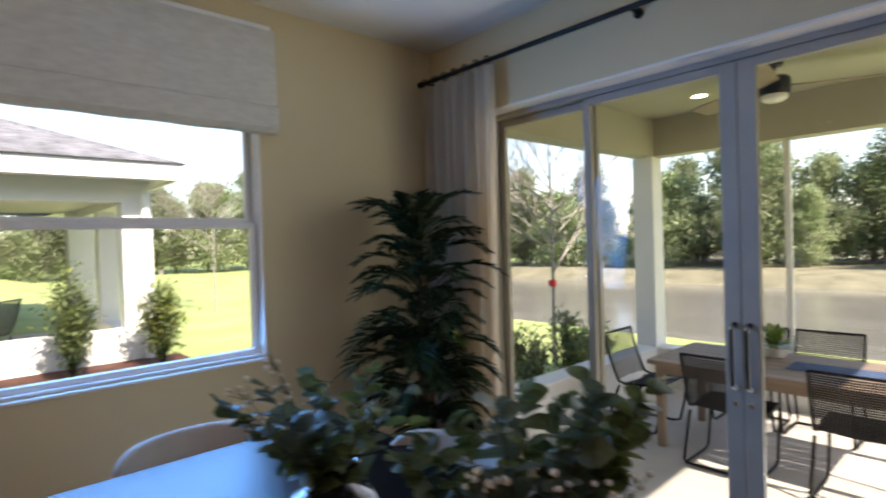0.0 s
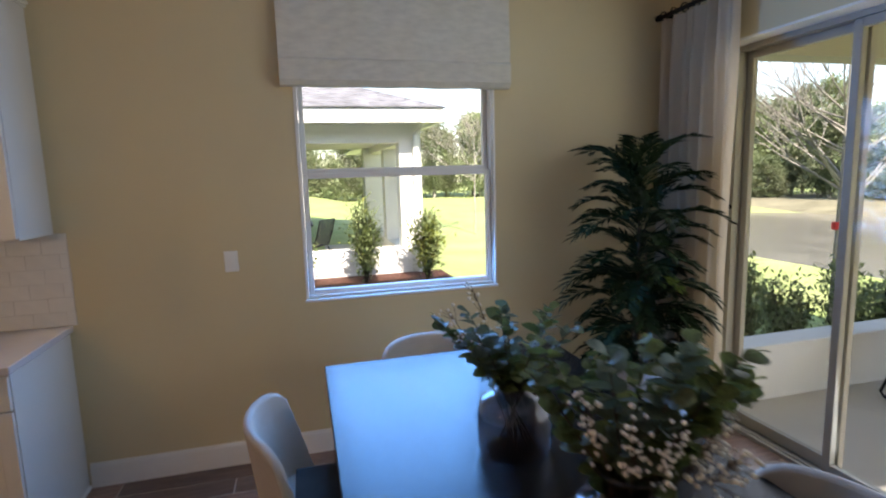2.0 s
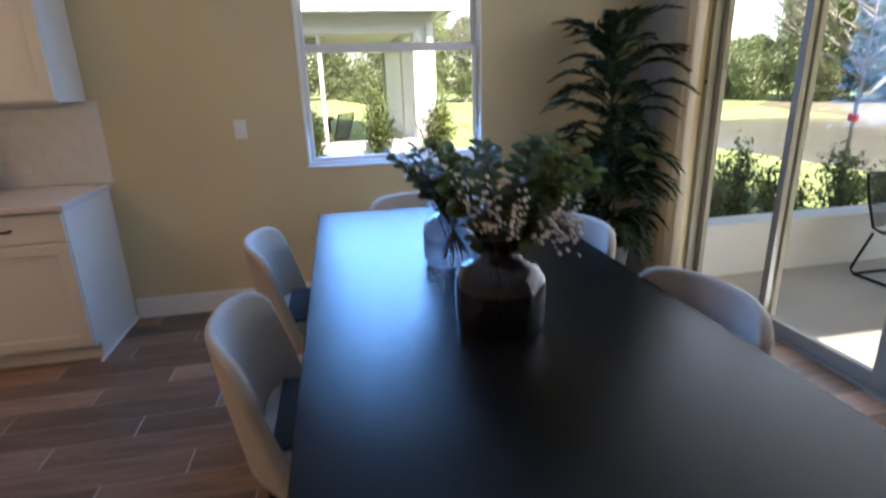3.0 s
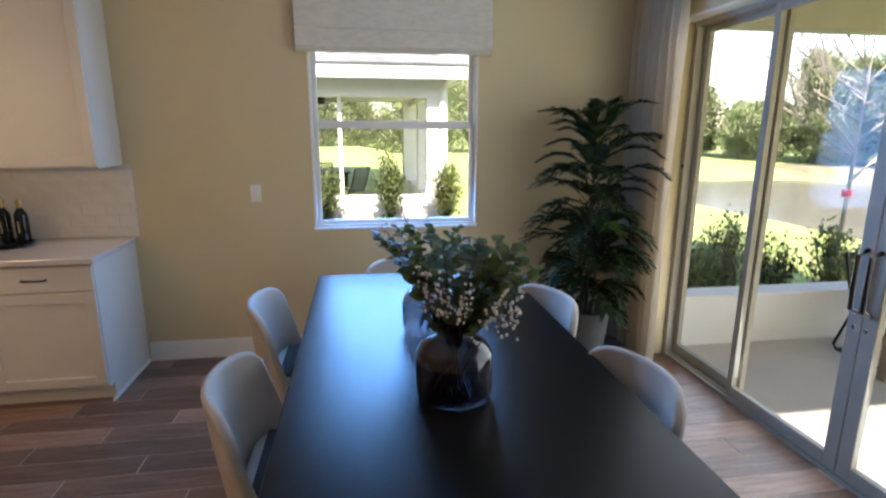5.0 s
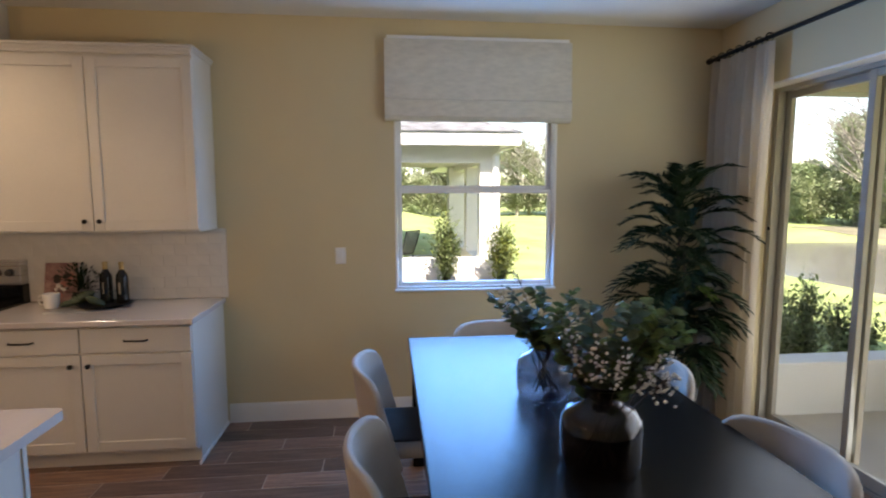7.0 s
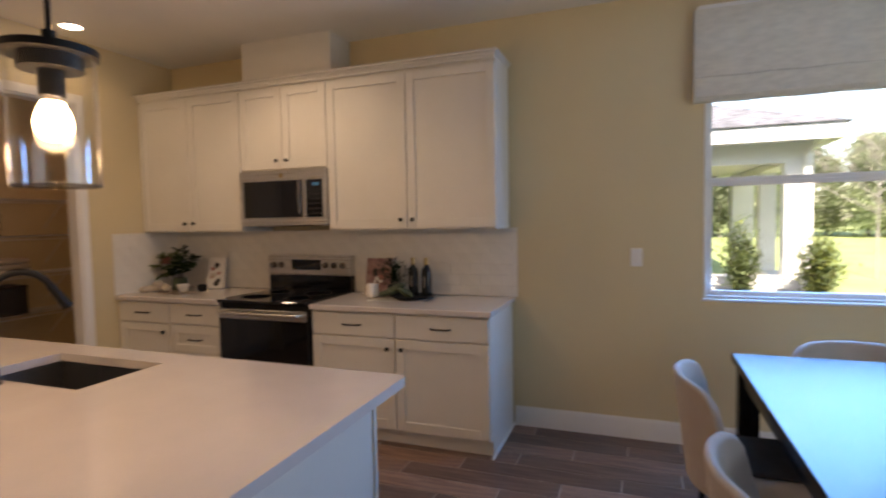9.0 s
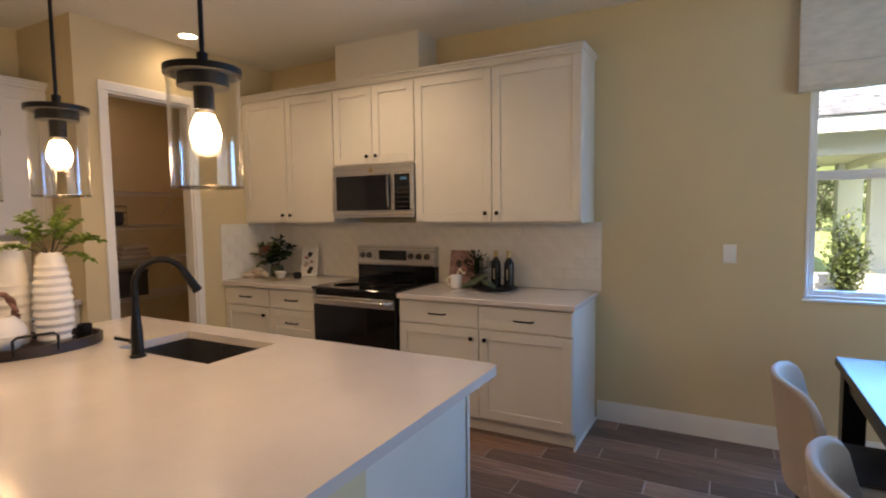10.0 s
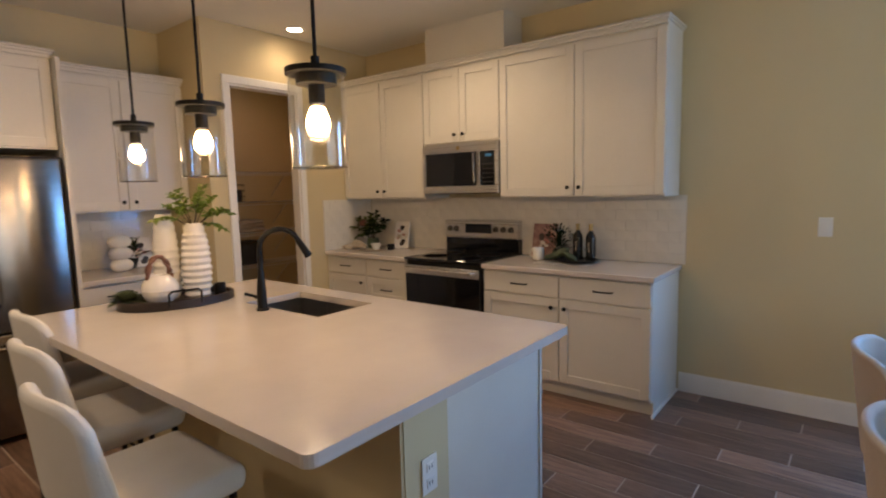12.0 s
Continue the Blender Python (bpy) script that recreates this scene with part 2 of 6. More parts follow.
def tube(bm, pts, r, seg=8, r_end=None):
    """A round bar along a line of points, mitred at its bends."""
    pts = [Vector(p) for p in pts]
    rings = []
    up = Vector((0.31, 0.17, 0.93)).normalized()
    for i, p in enumerate(pts):
        d = (pts[min(i + 1, len(pts) - 1)] - pts[max(i - 1, 0)]).normalized()
        a = d.cross(up).normalized()
        b = d.cross(a).normalized()
        rad = r if r_end is None else r + (r_end - r) * i / (len(pts) - 1)
        rings.append([bm.verts.new(p + a * math.cos(k * math.tau / seg) * rad + b * math.sin(k * math.tau / seg) * rad) for k in range(seg)])
    for A, B in zip(rings, rings[1:]):
        for k in range(seg):
            bm.faces.new((A[k], A[(k + 1) % seg], B[(k + 1) % seg], B[k]))
    bm.faces.new(rings[0]), bm.faces.new(rings[-1][::-1])


def lathe(bm, prof, seg=32, wobble=None):
    rings = []
    for r, z in prof:
        rings.append([bm.verts.new((math.cos(k * math.tau / seg) * r * (wobble(k, z) if wobble else 1), math.sin(k * math.tau / seg) * r * (wobble(k, z) if wobble else 1), z)) for k in range(seg)])
    for A, B in zip(rings, rings[1:]):
        for k in range(seg):
            bm.faces.new((A[k], A[(k + 1) % seg], B[(k + 1) % seg], B[k]))
    if prof[0][0] > 1e-4:
        bm.faces.new(rings[0])
    if prof[-1][0] > 1e-4:
        bm.faces.new(rings[-1][::-1])


def finish(name, bm, material, smooth=False):
    bmesh.ops.recalc_face_normals(bm, faces=bm.faces)
    me = bpy.data.meshes.new(name)
    bm.to_mesh(me)
    bm.free()
    if smooth:
        me.shade_smooth()
        me.set_sharp_from_angle(angle=radians(40))
    me.materials.append(material)
    return me


def part(name, bm, material, parent=None, label="", smooth=False):
    ob = new(name, finish(name, bm, material, smooth))
    ob.parent = parent
    if label:
        ob["label"] = label
    return ob


def thing(name, place, label, category, group="", kind="", turn=0):
    ob = new(name)
    ob.empty_display_size = 0.1
    ob.matrix_basis = pose(*place, 0, 0, turn)
    return tagged(ob, label, category, group, kind)


def boxes(*args, bevel=0.0, seg=1):
    bm = bmesh.new()
    for a in args:
        bx(bm, *a, bevel=bevel, seg=seg)
    return bm


def struct(name, bm, material, label="", category="", smooth=False):
    return tagged(part(name, bm, material, None, "", smooth), label, category, "", "structure")


# ---- the room ----
CEIL = 2.83
struct("wall_west", boxes((-0.2, 0, -4.45, 1.238, -0.25, CEIL), (-0.2, 0, 2.415, 3.87, -0.25, CEIL), (-0.2, 0, 1.238, 2.415, -0.25, 0.942), (-0.2, 0, 1.238, 2.415, 2.36, CEIL)), M["wall"], "beige painted wall with a window opening", "wall")
struct("wall_north", boxes((0, 0.42, 3.65, 3.87, -0.25, CEIL), (3.38, 7.5, 3.65, 3.87, -0.25, CEIL), (0.42, 3.38, 3.65, 3.87, 2.335, CEIL)), M["wall"], "beige painted wall over a wide sliding door", "wall")
struct("wall_east", boxes((7.5, 7.7, -4.45, 3.87, -0.25, CEIL)), M["wall"], "plain beige wall closing the room", "wall")
struct("wall_south", boxes((1.74, 7.5, -3.84, -3.72, -0.25, CEIL)), M["wall"], "beige painted wall behind the kitchen", "wall")
struct("wall_pantry", boxes((0, 0.885, -3.12, -3.02, -0.25, CEIL), (1.535, 1.74, -3.12, -3.02, -0.25, CEIL), (0.885, 1.535, -3.12, -3.02, 2.36, CEIL)), M["wall"], "beige painted wall with the pantry doorway", "wall")
struct("wall_pantry_side", boxes((1.64, 1.74, -4.35, -3.121, -0.25, CEIL)), M["wall"], "beige painted side wall of the pantry", "wall")
struct("wall_pantry_back", boxes((0, 1.74, -4.45, -4.351, -0.25, CEIL)), M["wall"], "beige painted back wall of the pantry", "wall")
struct("ceiling", boxes((-0.2, 7.7, -4.45, 3.87, CEIL, CEIL + 0.15)), M["ceiling"], "flat white painted ceiling", "ceiling")


def baseboard(name, x0, x1, y0, y1):
    bm = boxes((x0, x1, y0, y1, 0.0, 0.125))
    dx, dy = (0.004, 0) if x1 - x0 < y1 - y0 else (0, 0.004)
    bx(bm, x0 + dx, x1 - dx, y0 + dy, y1 - dy, 0.125, 0.138)
    struct(name, bm, M["trim"], "tall white painted baseboard", "baseboard")


baseboard("baseboard_west", 0.0, 0.015, 0.045, 3.648)
baseboard("baseboard_north", 0.017, 0.415, 3.634, 3.65)
baseboard("baseboard_north_east", 3.39, 7.48, 3.634, 3.65)
baseboard("baseboard_east", 7.484, 7.5, -3.7, 3.63)


# ---- window ----
def window_1():
    w = thing("window_1", (0, 1.8265, 0.942), "white vinyl single-hung window with two sashes", "window", kind="structure")
    W, H = 1.177, 1.418
    bm = bmesh.new()
    for a in ((-W / 2, -W / 2 + 0.02, 0, H), (W / 2 - 0.02, W / 2, 0, H), (-W / 2 + 0.02, W / 2 - 0.02, 0, 0.016), (-W / 2 + 0.02, W / 2 - 0.02, H - 0.035, H)):
        bx(bm, -0.13, -0.02, a[0], a[1], a[2], a[3], 0.003)
    part("window_frame", bm, M["vinyl"], w)
    for name, x0, x1, z0, z1 in (("lower_sash", -0.07, -0.035, 0.018, 0.722), ("upper_sash", -0.115, -0.08, 0.72, H - 0.037)):
        y0, y1, t = -W / 2 + 0.022, W / 2 - 0.022, 0.029
        bm = boxes((x0, x1, y0, y0 + t, z0, z1), (x0, x1, y1 - t, y1, z0, z1), (x0, x1, y0 + t, y1 - t, z0, z0 + t), (x0, x1, y0 + t, y1 - t, z1 - t, z1), bevel=0.003)
        s = part(name, bm, M["vinyl"], w)
        g = part("pane", boxes(((x0 + x1) / 2 - 0.003, (x0 + x1) / 2 + 0.003, y0 + t, y1 - t, z0 + t, z1 - t)), M["glass"], s)
        g.visible_shadow = False
    part("window_sill", boxes((-0.02, 0.01, -W / 2 - 0.008, W / 2 + 0.008, -0.018, 0.0), bevel=0.004), M["trim"], w)
    part("trim_side", boxes((-0.02, 0.003, -W / 2, -W / 2 + 0.012, 0.002, H)), M["trim"], w)
    part("trim_side", boxes((-0.02, 0.003, W / 2 - 0.012, W / 2, 0.002, H)), M["trim"], w)


window_1()


def roman_shade():
    t = thing("roman_shade", (0.004, 1.836, 2.137), "cream woven roman shade raised above the window", "blind")
    prof = [(0, 0.0), (0.045, 0.004), (0.066, 0.03), (0.06, 0.08), (0.068, 0.135), (0.05, 0.15), (0.055, 0.2), (0.045, 0.35), (0.04, 0.545), (0.036, 0.551), (0, 0.551)]
    bm = bmesh.new()
    n = 28
    rows = []
    for i in range(n + 1):
        y = -0.662 + 1.324 * i / n
        sag = 0.006 * math.sin(i * 0.9) * 0.4
        rows.append([bm.verts.new((x + (sag if x > 0.01 else 0), y, z + (sag * 0.8 if z < 0.2 else 0))) for x, z in prof])
    for A, B in zip(rows, rows[1:]):
        for k in range(len(prof) - 1):
            bm.faces.new((A[k], A[k + 1], B[k + 1], B[k]))
    bm.faces.new(rows[0]), bm.faces.new(rows[-1][::-1])
    part("shade_fabric", bm, M["shade"], t, smooth=True)
    part("head_rail", boxes((0.0, 0.03, -0.645, 0.645, 0.553, 0.575)), M["trim"], t)


roman_shade()


def switch_plate(name, place, turn, kind):
    t = thing(name, place, "white plastic wall plate", "switch" if kind else "outlet", turn=turn)
    part("plate", boxes((0, 0.006, -0.036, 0.036, -0.058, 0.058), bevel=0.002), M["trim"], t)
    if kind:
        part("rocker", boxes((0.006, 0.011, -0.017, 0.017, -0.034, 0.034), bevel=0.002), M["trim"], t)
    else:
        for z in (-0.026, 0.026):
            s = part("socket", boxes((0.006, 0.009, -0.017, 0.017, z - 0.015, z + 0.015), bevel=0.002), M["trim"], t)
            part("slots", boxes((0.0085, 0.0095, -0.008, -0.005, z - 0.006, z + 0.007), (0.0085, 0.0095, 0.005, 0.008, z - 0.006, z + 0.007)), M["black"], s)


switch_plate("light_switch", (0.0, 0.849, 1.195), 0, True)
switch_plate("wall_outlet", (0.0, 1.53, 0.46), 0, False)


# ---- sliding door ----
def door_1():
    d = thing("door_1", (0.42, 3.83, 0), "wide four-panel sliding glass patio door in grey aluminium", "sliding door", kind="structure")
    W, H = 2.96, 2.335
    part("head", boxes((0, W, -0.06, 0.04, H - 0.04, H)), M["alum"], d)
    part("jamb", boxes((0, 0.035, -0.06, 0.04, 0.02, H - 0.04)), M["alum"], d)
    part("jamb", boxes((W - 0.035, W, -0.06, 0.04, 0.02, H - 0.04)), M["alum"], d)
    part("track", boxes((0, W, -0.06, 0.04, 0.0, 0.02), (0, W, -0.04, -0.03, 0.02, 0.03), (0, W, 0.01, 0.02, 0.02, 0.03)), M["alum"], d)
    for x0, x1, y, meet in ((0.037, 0.745, 0.015, 0), (0.695, 1.479, -0.035, 1), (1.481, 2.265, -0.035, -1), (2.215, W - 0.037, 0.015, 0)):
        a, b = (0.045, 0.05) if meet >= 0 else (0.074, 0.05)
        if meet > 0:
            b = 0.074
        y0, y1 = y - 0.018, y + 0.018
        bm = boxes((x0, x0 + a, y0, y1, 0.032, H - 0.042), (x1 - b, x1, y0, y1, 0.032, H - 0.042), (x0 + a, x1 - b, y0, y1, 0.032, 0.1), (x0 + a, x1 - b, y0, y1, H - 0.085, H - 0.042), bevel=0.003)
        p = part("door_panel", bm, M["alum"], d)
        g = part("pane", boxes((x0 + a, x1 - b, y - 0.003, y + 0.003, 0.1, H - 0.085)), M["glass"], p)
        g.visible_shadow = False
        if meet:
            hx = x1 - 0.03 if meet > 0 else x0 + 0.03
            bm = bmesh.new()
            tube(bm, [(hx, y0, 0.83), (hx, y0 - 0.045, 0.85), (hx, y0 - 0.05, 0.95), (hx, y0 - 0.045, 1.1), (hx, y0, 1.12)], 0.011, 8)
            part("handle", bm, M["bronze"], p, "dark bronze pull handle", smooth=True)
            bm = bmesh.new()
            cyl(bm, (hx, y0 - 0.006, 0.76), (hx, y0 + 0.001, 0.76), 0.012)
            part("lock", bm, M["steel"], p)
    bm = boxes((0.012, 0.03, -0.066, -0.058, 1.38, 1.405), bevel=0.002)
    part("latch", bm, M["black"], d)


door_1()
struct("trim_door", boxes((0.42, 3.38, 3.648, 3.768, 2.323, 2.335)), M["trim"], "white painted reveal round the sliding door", "trim")


def curtain(name, x0, x1, label):
    t = thing(name, (x0, 3.55, 0), label, "curtain")
    bm = bmesh.new()
    n, w = 96, x1 - x0
    rows = []
    zs = (0.02, 0.5, 1.0, 1.6, 2.2, 2.5, 2.565)
    for j, z in enumerate(zs):
        row = []
        for i in range(n + 1):
            u = i / n
            k = 0.55 if z > 2.4 else 1.0
            y = 0.034 * k * math.sin(u * math.tau * 7 + 0.25 * math.sin(z * 2 + u * 9)) + 0.012 * math.sin(u * 31 + z)
            row.append(bm.verts.new((w * u + 0.008 * math.sin(z * 3 + u * 20), y, z)))
        rows.append(row)
    for A, B in zip(rows, rows[1:]):
        for k in range(n):
            bm.faces.new((A[k], A[k + 1], B[k + 1], B[k]))
    bmesh.ops.solidify(bm, geom=bm.faces[:], thickness=0.003)
    part("drape", bm, M["curtain"], t, smooth=True)
    for i in range(7):
        bm = bmesh.new()
        x = 0.03 + i * (w - 0.06) / 6
        tube(bm, [(x, 0.026 * math.cos(a * math.tau / 12), 2.593 + 0.026 * math.sin(a * math.tau / 12)) for a in range(13)], 0.004, 6)
        part("curtain_ring", bm, M["black"], t, smooth=True)


curtain("curtain", 0.03, 0.66, "gathered cream linen curtain hanging by the sliding door")
curtain("curtain", 3.43, 3.95, "gathered cream linen curtain hanging by the sliding door")
rod = thing("curtain_rod", (0.02, 3.55, 2.593), "long black metal curtain rod over the sliding door", "curtain rod")
bm = bmesh.new()
cyl(bm, (0, 0, 0), (3.9, 0, 0), 0.014)
part("bar", bm, M["black"], rod, smooth=True)
for x in (-0.01, 3.91):
    bm = bmesh.new()
    cyl(bm, (x - 0.02, 0, 0), (x + 0.02, 0, 0), 0.021)
    part("finial", bm, M["black"], rod, smooth=True)
for x in (0.03, 1.5, 3.85):
    bm = bmesh.new()
    cyl(bm, (x, 0.0, 0.0), (x, 0.1, 0.0), 0.008)
    cyl(bm, (x, 0.09, 0.0), (x, 0.1, 0.0), 0.025)
    part("bracket", bm, M["black"], rod, smooth=True)


# ---- kitchen ----
def shaker(name, y0, y1, z0, z1, x, parent, t=0.019, rail=0.06, flip=1):
    """A framed door or a plain drawer front facing +x (or -x) with its back at x."""

    def slab(a, b, c, d, thick, bevel):
        x0, x1 = sorted((x, x + flip * thick))
        return boxes((x0, x1, a, b, c, d), bevel=bevel)

    if z1 - z0 < 0.2:
        return part(name, slab(y0, y1, z0, z1, t, 0.003), M["cabinet"], parent)
    f = part(name, slab(y0 + rail, y1 - rail, z0 + rail, z1 - rail, t * 0.45, 0), M["cabinet"], parent)
    for a, b in ((y0, y0 + rail), (y1 - rail, y1)):
        part("stile", slab(a, b, z0, z1, t, 0.002), M["cabinet"], f)
    for c, d in ((z0, z0 + rail), (z1 - rail, z1)):
        part("rail", slab(y0 + rail, y1 - rail, c, d, t, 0.002), M["cabinet"], f)
    return f


def knob(x, y, z, parent):
    bm = bmesh.new()
    cyl(bm, (x, y, z), (x + 0.016, y, z), 0.006, seg=10)
    cyl(bm, (x + 0.014, y, z), (x + 0.026, y, z), 0.012, 0.015, seg=14)
    part("knob", bm, M["black"], parent, "round black knob", smooth=True)


def pull(x, y, z, parent, w=0.13):
    bm = bmesh.new()
    tube(bm, [(x, y - w / 2, z), (x + 0.022, y - w / 2 + 0.01, z), (x + 0.026, y, z), (x + 0.022, y + w / 2 - 0.01, z), (x, y + w / 2, z)], 0.0055, 8)
    part("pull", bm, M["black"], parent, "black bar pull", smooth=True)


def base_cabinet(place, w, layout, depth=0.6, turn=0, label="white shaker base cabinet with black hardware"):
    """Origin at the floor, back right corner; the front faces +x, the width runs to -y."""
    c = thing("base_cabinet", place, label, "cabinet", "kitchen base cabinets", turn=turn)
    part("body", boxes((0, depth, -w, 0, 0.1, 0.875)), M["cabinet"], c)
    part("toe_kick", boxes((0, depth - 0.06, -w, 0, 0.0, 0.1)), M["cabinet"], c)
    n = len(layout)
    for i, kind in enumerate(layout):
        a, b = -w + i * w / n + 0.004, -w + (i + 1) * w / n - 0.004
        zs = [(0.715, 0.862, "drawer"), (0.118, 0.705, "door")] if kind != "3" else [(0.715, 0.862, "drawer"), (0.5, 0.705, "drawer"), (0.118, 0.49, "drawer")]
        for z0, z1, what in zs:
            f = shaker(what, a, b, z0, z1, depth, c)
            if what == "drawer":
                pull(depth + 0.019, (a + b) / 2, (z0 + z1) / 2, f)
            else:
                knob(depth + 0.019, b - 0.045 if kind == "l" else a + 0.045, z1 - 0.06, f)
    return c


def upper_cabinet(place, w, h, depth=0.34, doors=2, turn=0, crown=True, low=True):
    """Origin at the lower back right corner; faces +x, the width runs to -y."""
    c = thing("upper_cabinet", place, "white shaker wall cabinet with crown moulding and black knobs", "cabinet", "kitchen wall cabinets", turn=turn)
    part("body", boxes((0.002, depth, -w, 0, 0, h)), M["cabinet"], c)
    for i in range(doors):
        a, b = -w + i * w / doors + 0.003, -w + (i + 1) * w / doors - 0.003
        f = shaker("door", a, b, 0.012, h - 0.02, depth, c)
        knob(depth + 0.019, b - 0.04 if i == 0 else a + 0.04, 0.07, f)
    if crown:
        bm = boxes((0, depth + 0.022, -w, 0, h, h + 0.02))
        bx(bm, 0, depth + 0.036, -w - 0.0, 0.012, h + 0.02, h + 0.036, 0.003)
        bx(bm, 0, depth + 0.05, -w - 0.0, 0.022, h + 0.036, h + 0.052, 0.003)
        part("crown", bm, M["cabinet"], c)
    return c


YR, YS0, YS1, YL = 0.03, -1.215, -1.98, -3.018
UB = 1.397
base_cabinet((0.002, YR, 0), YR - YS0 - 0.004, ["l", "r"])
base_cabinet((0.002, YS1 - 0.004, 0), 0.5, ["3"], label="white shaker drawer cabinet with black pulls")
base_cabinet((0.002, YS1 - 0.508, 0), -YL + YS1 - 0.51, ["l"])
for y0, y1 in ((YS0 + 0.002, YR + 0.02), (YL + 0.002, YS1 - 0.002)):
    t = thing("countertop", (0, 0, 0), "white quartz countertop on white base cabinets", "countertop")
    part("slab", boxes((0.002, 0.645, y0, y1, 0.877, 0.912), bevel=0.004), M["quartz"], t)
upper_cabinet((0, YR - 0.015, UB), YR - 0.015 - YS0, 1.072)
upper_cabinet((0, YS0 - 0.002, 1.847), YS0 - YS1 - 0.004, 0.622)
upper_cabinet((0, YS1 - 0.004, UB), -YL + YS1 - 0.006, 1.072)
struct("duct_chase", boxes((0.001, 0.28, -2.0, -1.215, 2.523, CEIL)), M["wall"], "white boxed duct above the microwave cabinet", "duct").data.materials[0] = M["cabinet"]
t = thing("base_end_trim", (0, YR + 0.002, 0), "white shoe moulding beside the end cabinet", "trim", kind="structure")
part("moulding", boxes((0.016, 0.6, 0, 0.012, 0.0, 0.018)), M["trim"], t)


def microwave():
    t = thing("microwave", (0.002, YS1 + 0.004, 1.44), "stainless over-the-range microwave with a dark glass door", "microwave")
    w, h, d = YS0 - YS1 - 0.008, 0.404, 0.385
    part("body", boxes((0, d - 0.03, 0, w, 0, h), bevel=0.003), M["black"], t)
    bm = boxes((d - 0.03, d, 0, w, h - 0.075, h), (d - 0.03, d, 0, w, 0.0, 0.058), (d - 0.03, d, 0, 0.035, 0.058, h - 0.075), (d - 0.03, d, w - 0.028, w, 0.058, h - 0.075), (d - 0.03, d, w - 0.2, w - 0.165, 0.058, h - 0.075), bevel=0.002)
    part("front_frame", bm, M["steel_h"], t)
    part("door_glass", boxes((d - 0.03, d - 0.002, 0.035, w - 0.2, 0.058, h - 0.075)), M["blackglass"], t)
    cp = part("control_panel", boxes((d - 0.03, d - 0.001, w - 0.165, w - 0.028, 0.058, h - 0.075)), M["blackglass"], t)
    part("display", boxes((d - 0.001, d + 0.0005, w - 0.11, w - 0.055, 0.285, 0.305)), M["bluelight"], cp)
    bm = bmesh.new()
    for i in range(4):
        for j in range(5):
            bx(bm, d - 0.001, d + 0.0005, w - 0.14 + i * 0.028, w - 0.122 + i * 0.028, 0.08 + j * 0.035, 0.09 + j * 0.035)
    part("keypad", bm, M["basket"], cp)["kind"] = "stuff"
    bm = bmesh.new()
    tube(bm, [(d, w - 0.205, 0.08), (d + 0.03, w - 0.205, 0.095), (d + 0.034, w - 0.205, 0.2), (d + 0.03, w - 0.205, 0.31), (d, w - 0.205, 0.325)], 0.011, 10)
    part("handle", bm, M["steel"], t, smooth=True)
    bm = bmesh.new()
    cyl(bm, (d - 0.001, w / 2, h - 0.038), (d + 0.002, w / 2, h - 0.038), 0.018)
    part("badge", bm, M["gold"], t)
    part("vent_grille", boxes((0.05, d - 0.05, 0.1, w - 0.1, -0.006, 0.0)), M["basket"], t)


microwave()


def kitchen_range():
    t = thing("kitchen_range", (0.002, YS1 + 0.003, 0), "stainless electric range with black glass cooktop and oven door", "stove")
    w = YS0 - YS1 - 0.006
    part("body", boxes((0.02, 0.62, 0, w, 0.03, 0.9)), M["black"], t)
    for y in (0.05, w - 0.05):
        for x in (0.08, 0.55):
            bm = bmesh.new()
            cyl(bm, (x, y, 0), (x, y, 0.03), 0.02)
            part("foot", bm, M["black"], t)
    top = part("cooktop", boxes((0.05, 0.665, 0.0, w, 0.9, 0.922), bevel=0.004), M["blackglass"], t)
    for x, y, r in ((0.22, 0.2, 0.08), (0.22, w - 0.2, 0.1), (0.48, 0.2, 0.11), (0.48, w - 0.2, 0.09)):
        bm = bmesh.new()
        lathe(bm, [(r, 0.9222), (r - 0.004, 0.9226), (r - 0.008, 0.9222)], 40)
        bmesh.ops.translate(bm, verts=bm.verts, vec=(x, y, 0))
        part("burner_ring", bm, M["basket"], top)
    part("oven_door", boxes((0.62, 0.655, 0.006, w - 0.006, 0.27, 0.86), bevel=0.004), M["blackglass"], t)
    part("door_band", boxes((0.656, 0.662, 0.006, w - 0.006, 0.79, 0.86), bevel=0.002), M["steel_h"], t)
    part("drawer_front", boxes((0.62, 0.65, 0.006, w - 0.006, 0.06, 0.255), bevel=0.004), M["steel_h"], t)
    for z in (0.835, 0.235):
        bm = bmesh.new()
        x = 0.656 if z > 0.5 else 0.65
        tube(bm, [(x, 0.04, z), (x + 0.045, 0.05, z), (x + 0.05, w / 2, z), (x + 0.045, w - 0.05, z), (x, w - 0.04, z)], 0.013, 10)
        part("handle", bm, M["steel_h"], t, "brushed steel bar handle", smooth=True)
    part("backguard_base", boxes((0.0, 0.075, 0.0, w, 0.9, 1.04), bevel=0.003), M["blackglass"], t)
    bg = part("backguard", boxes((0.0, 0.085, 0.0, w, 1.04, 1.2), bevel=0.006, seg=2), M["steel_h"], t)
    part("display", boxes((0.085, 0.088, w * 0.3, w * 0.66, 1.085, 1.165), bevel=0.001), M["blackglass"], bg)
    for y in (0.06, 0.13, w * 0.72, w * 0.82, w * 0.92):
        bm = bmesh.new()
        cyl(bm, (0.085, y, 1.122), (0.1, y, 1.122), 0.026, 0.024, seg=20)
        cyl(bm, (0.1, y, 1.122), (0.118, y, 1.122), 0.019, 0.016, seg=20)
        part("control_knob", bm, M["steel"], bg, "steel control knob", smooth=True)


kitchen_range()

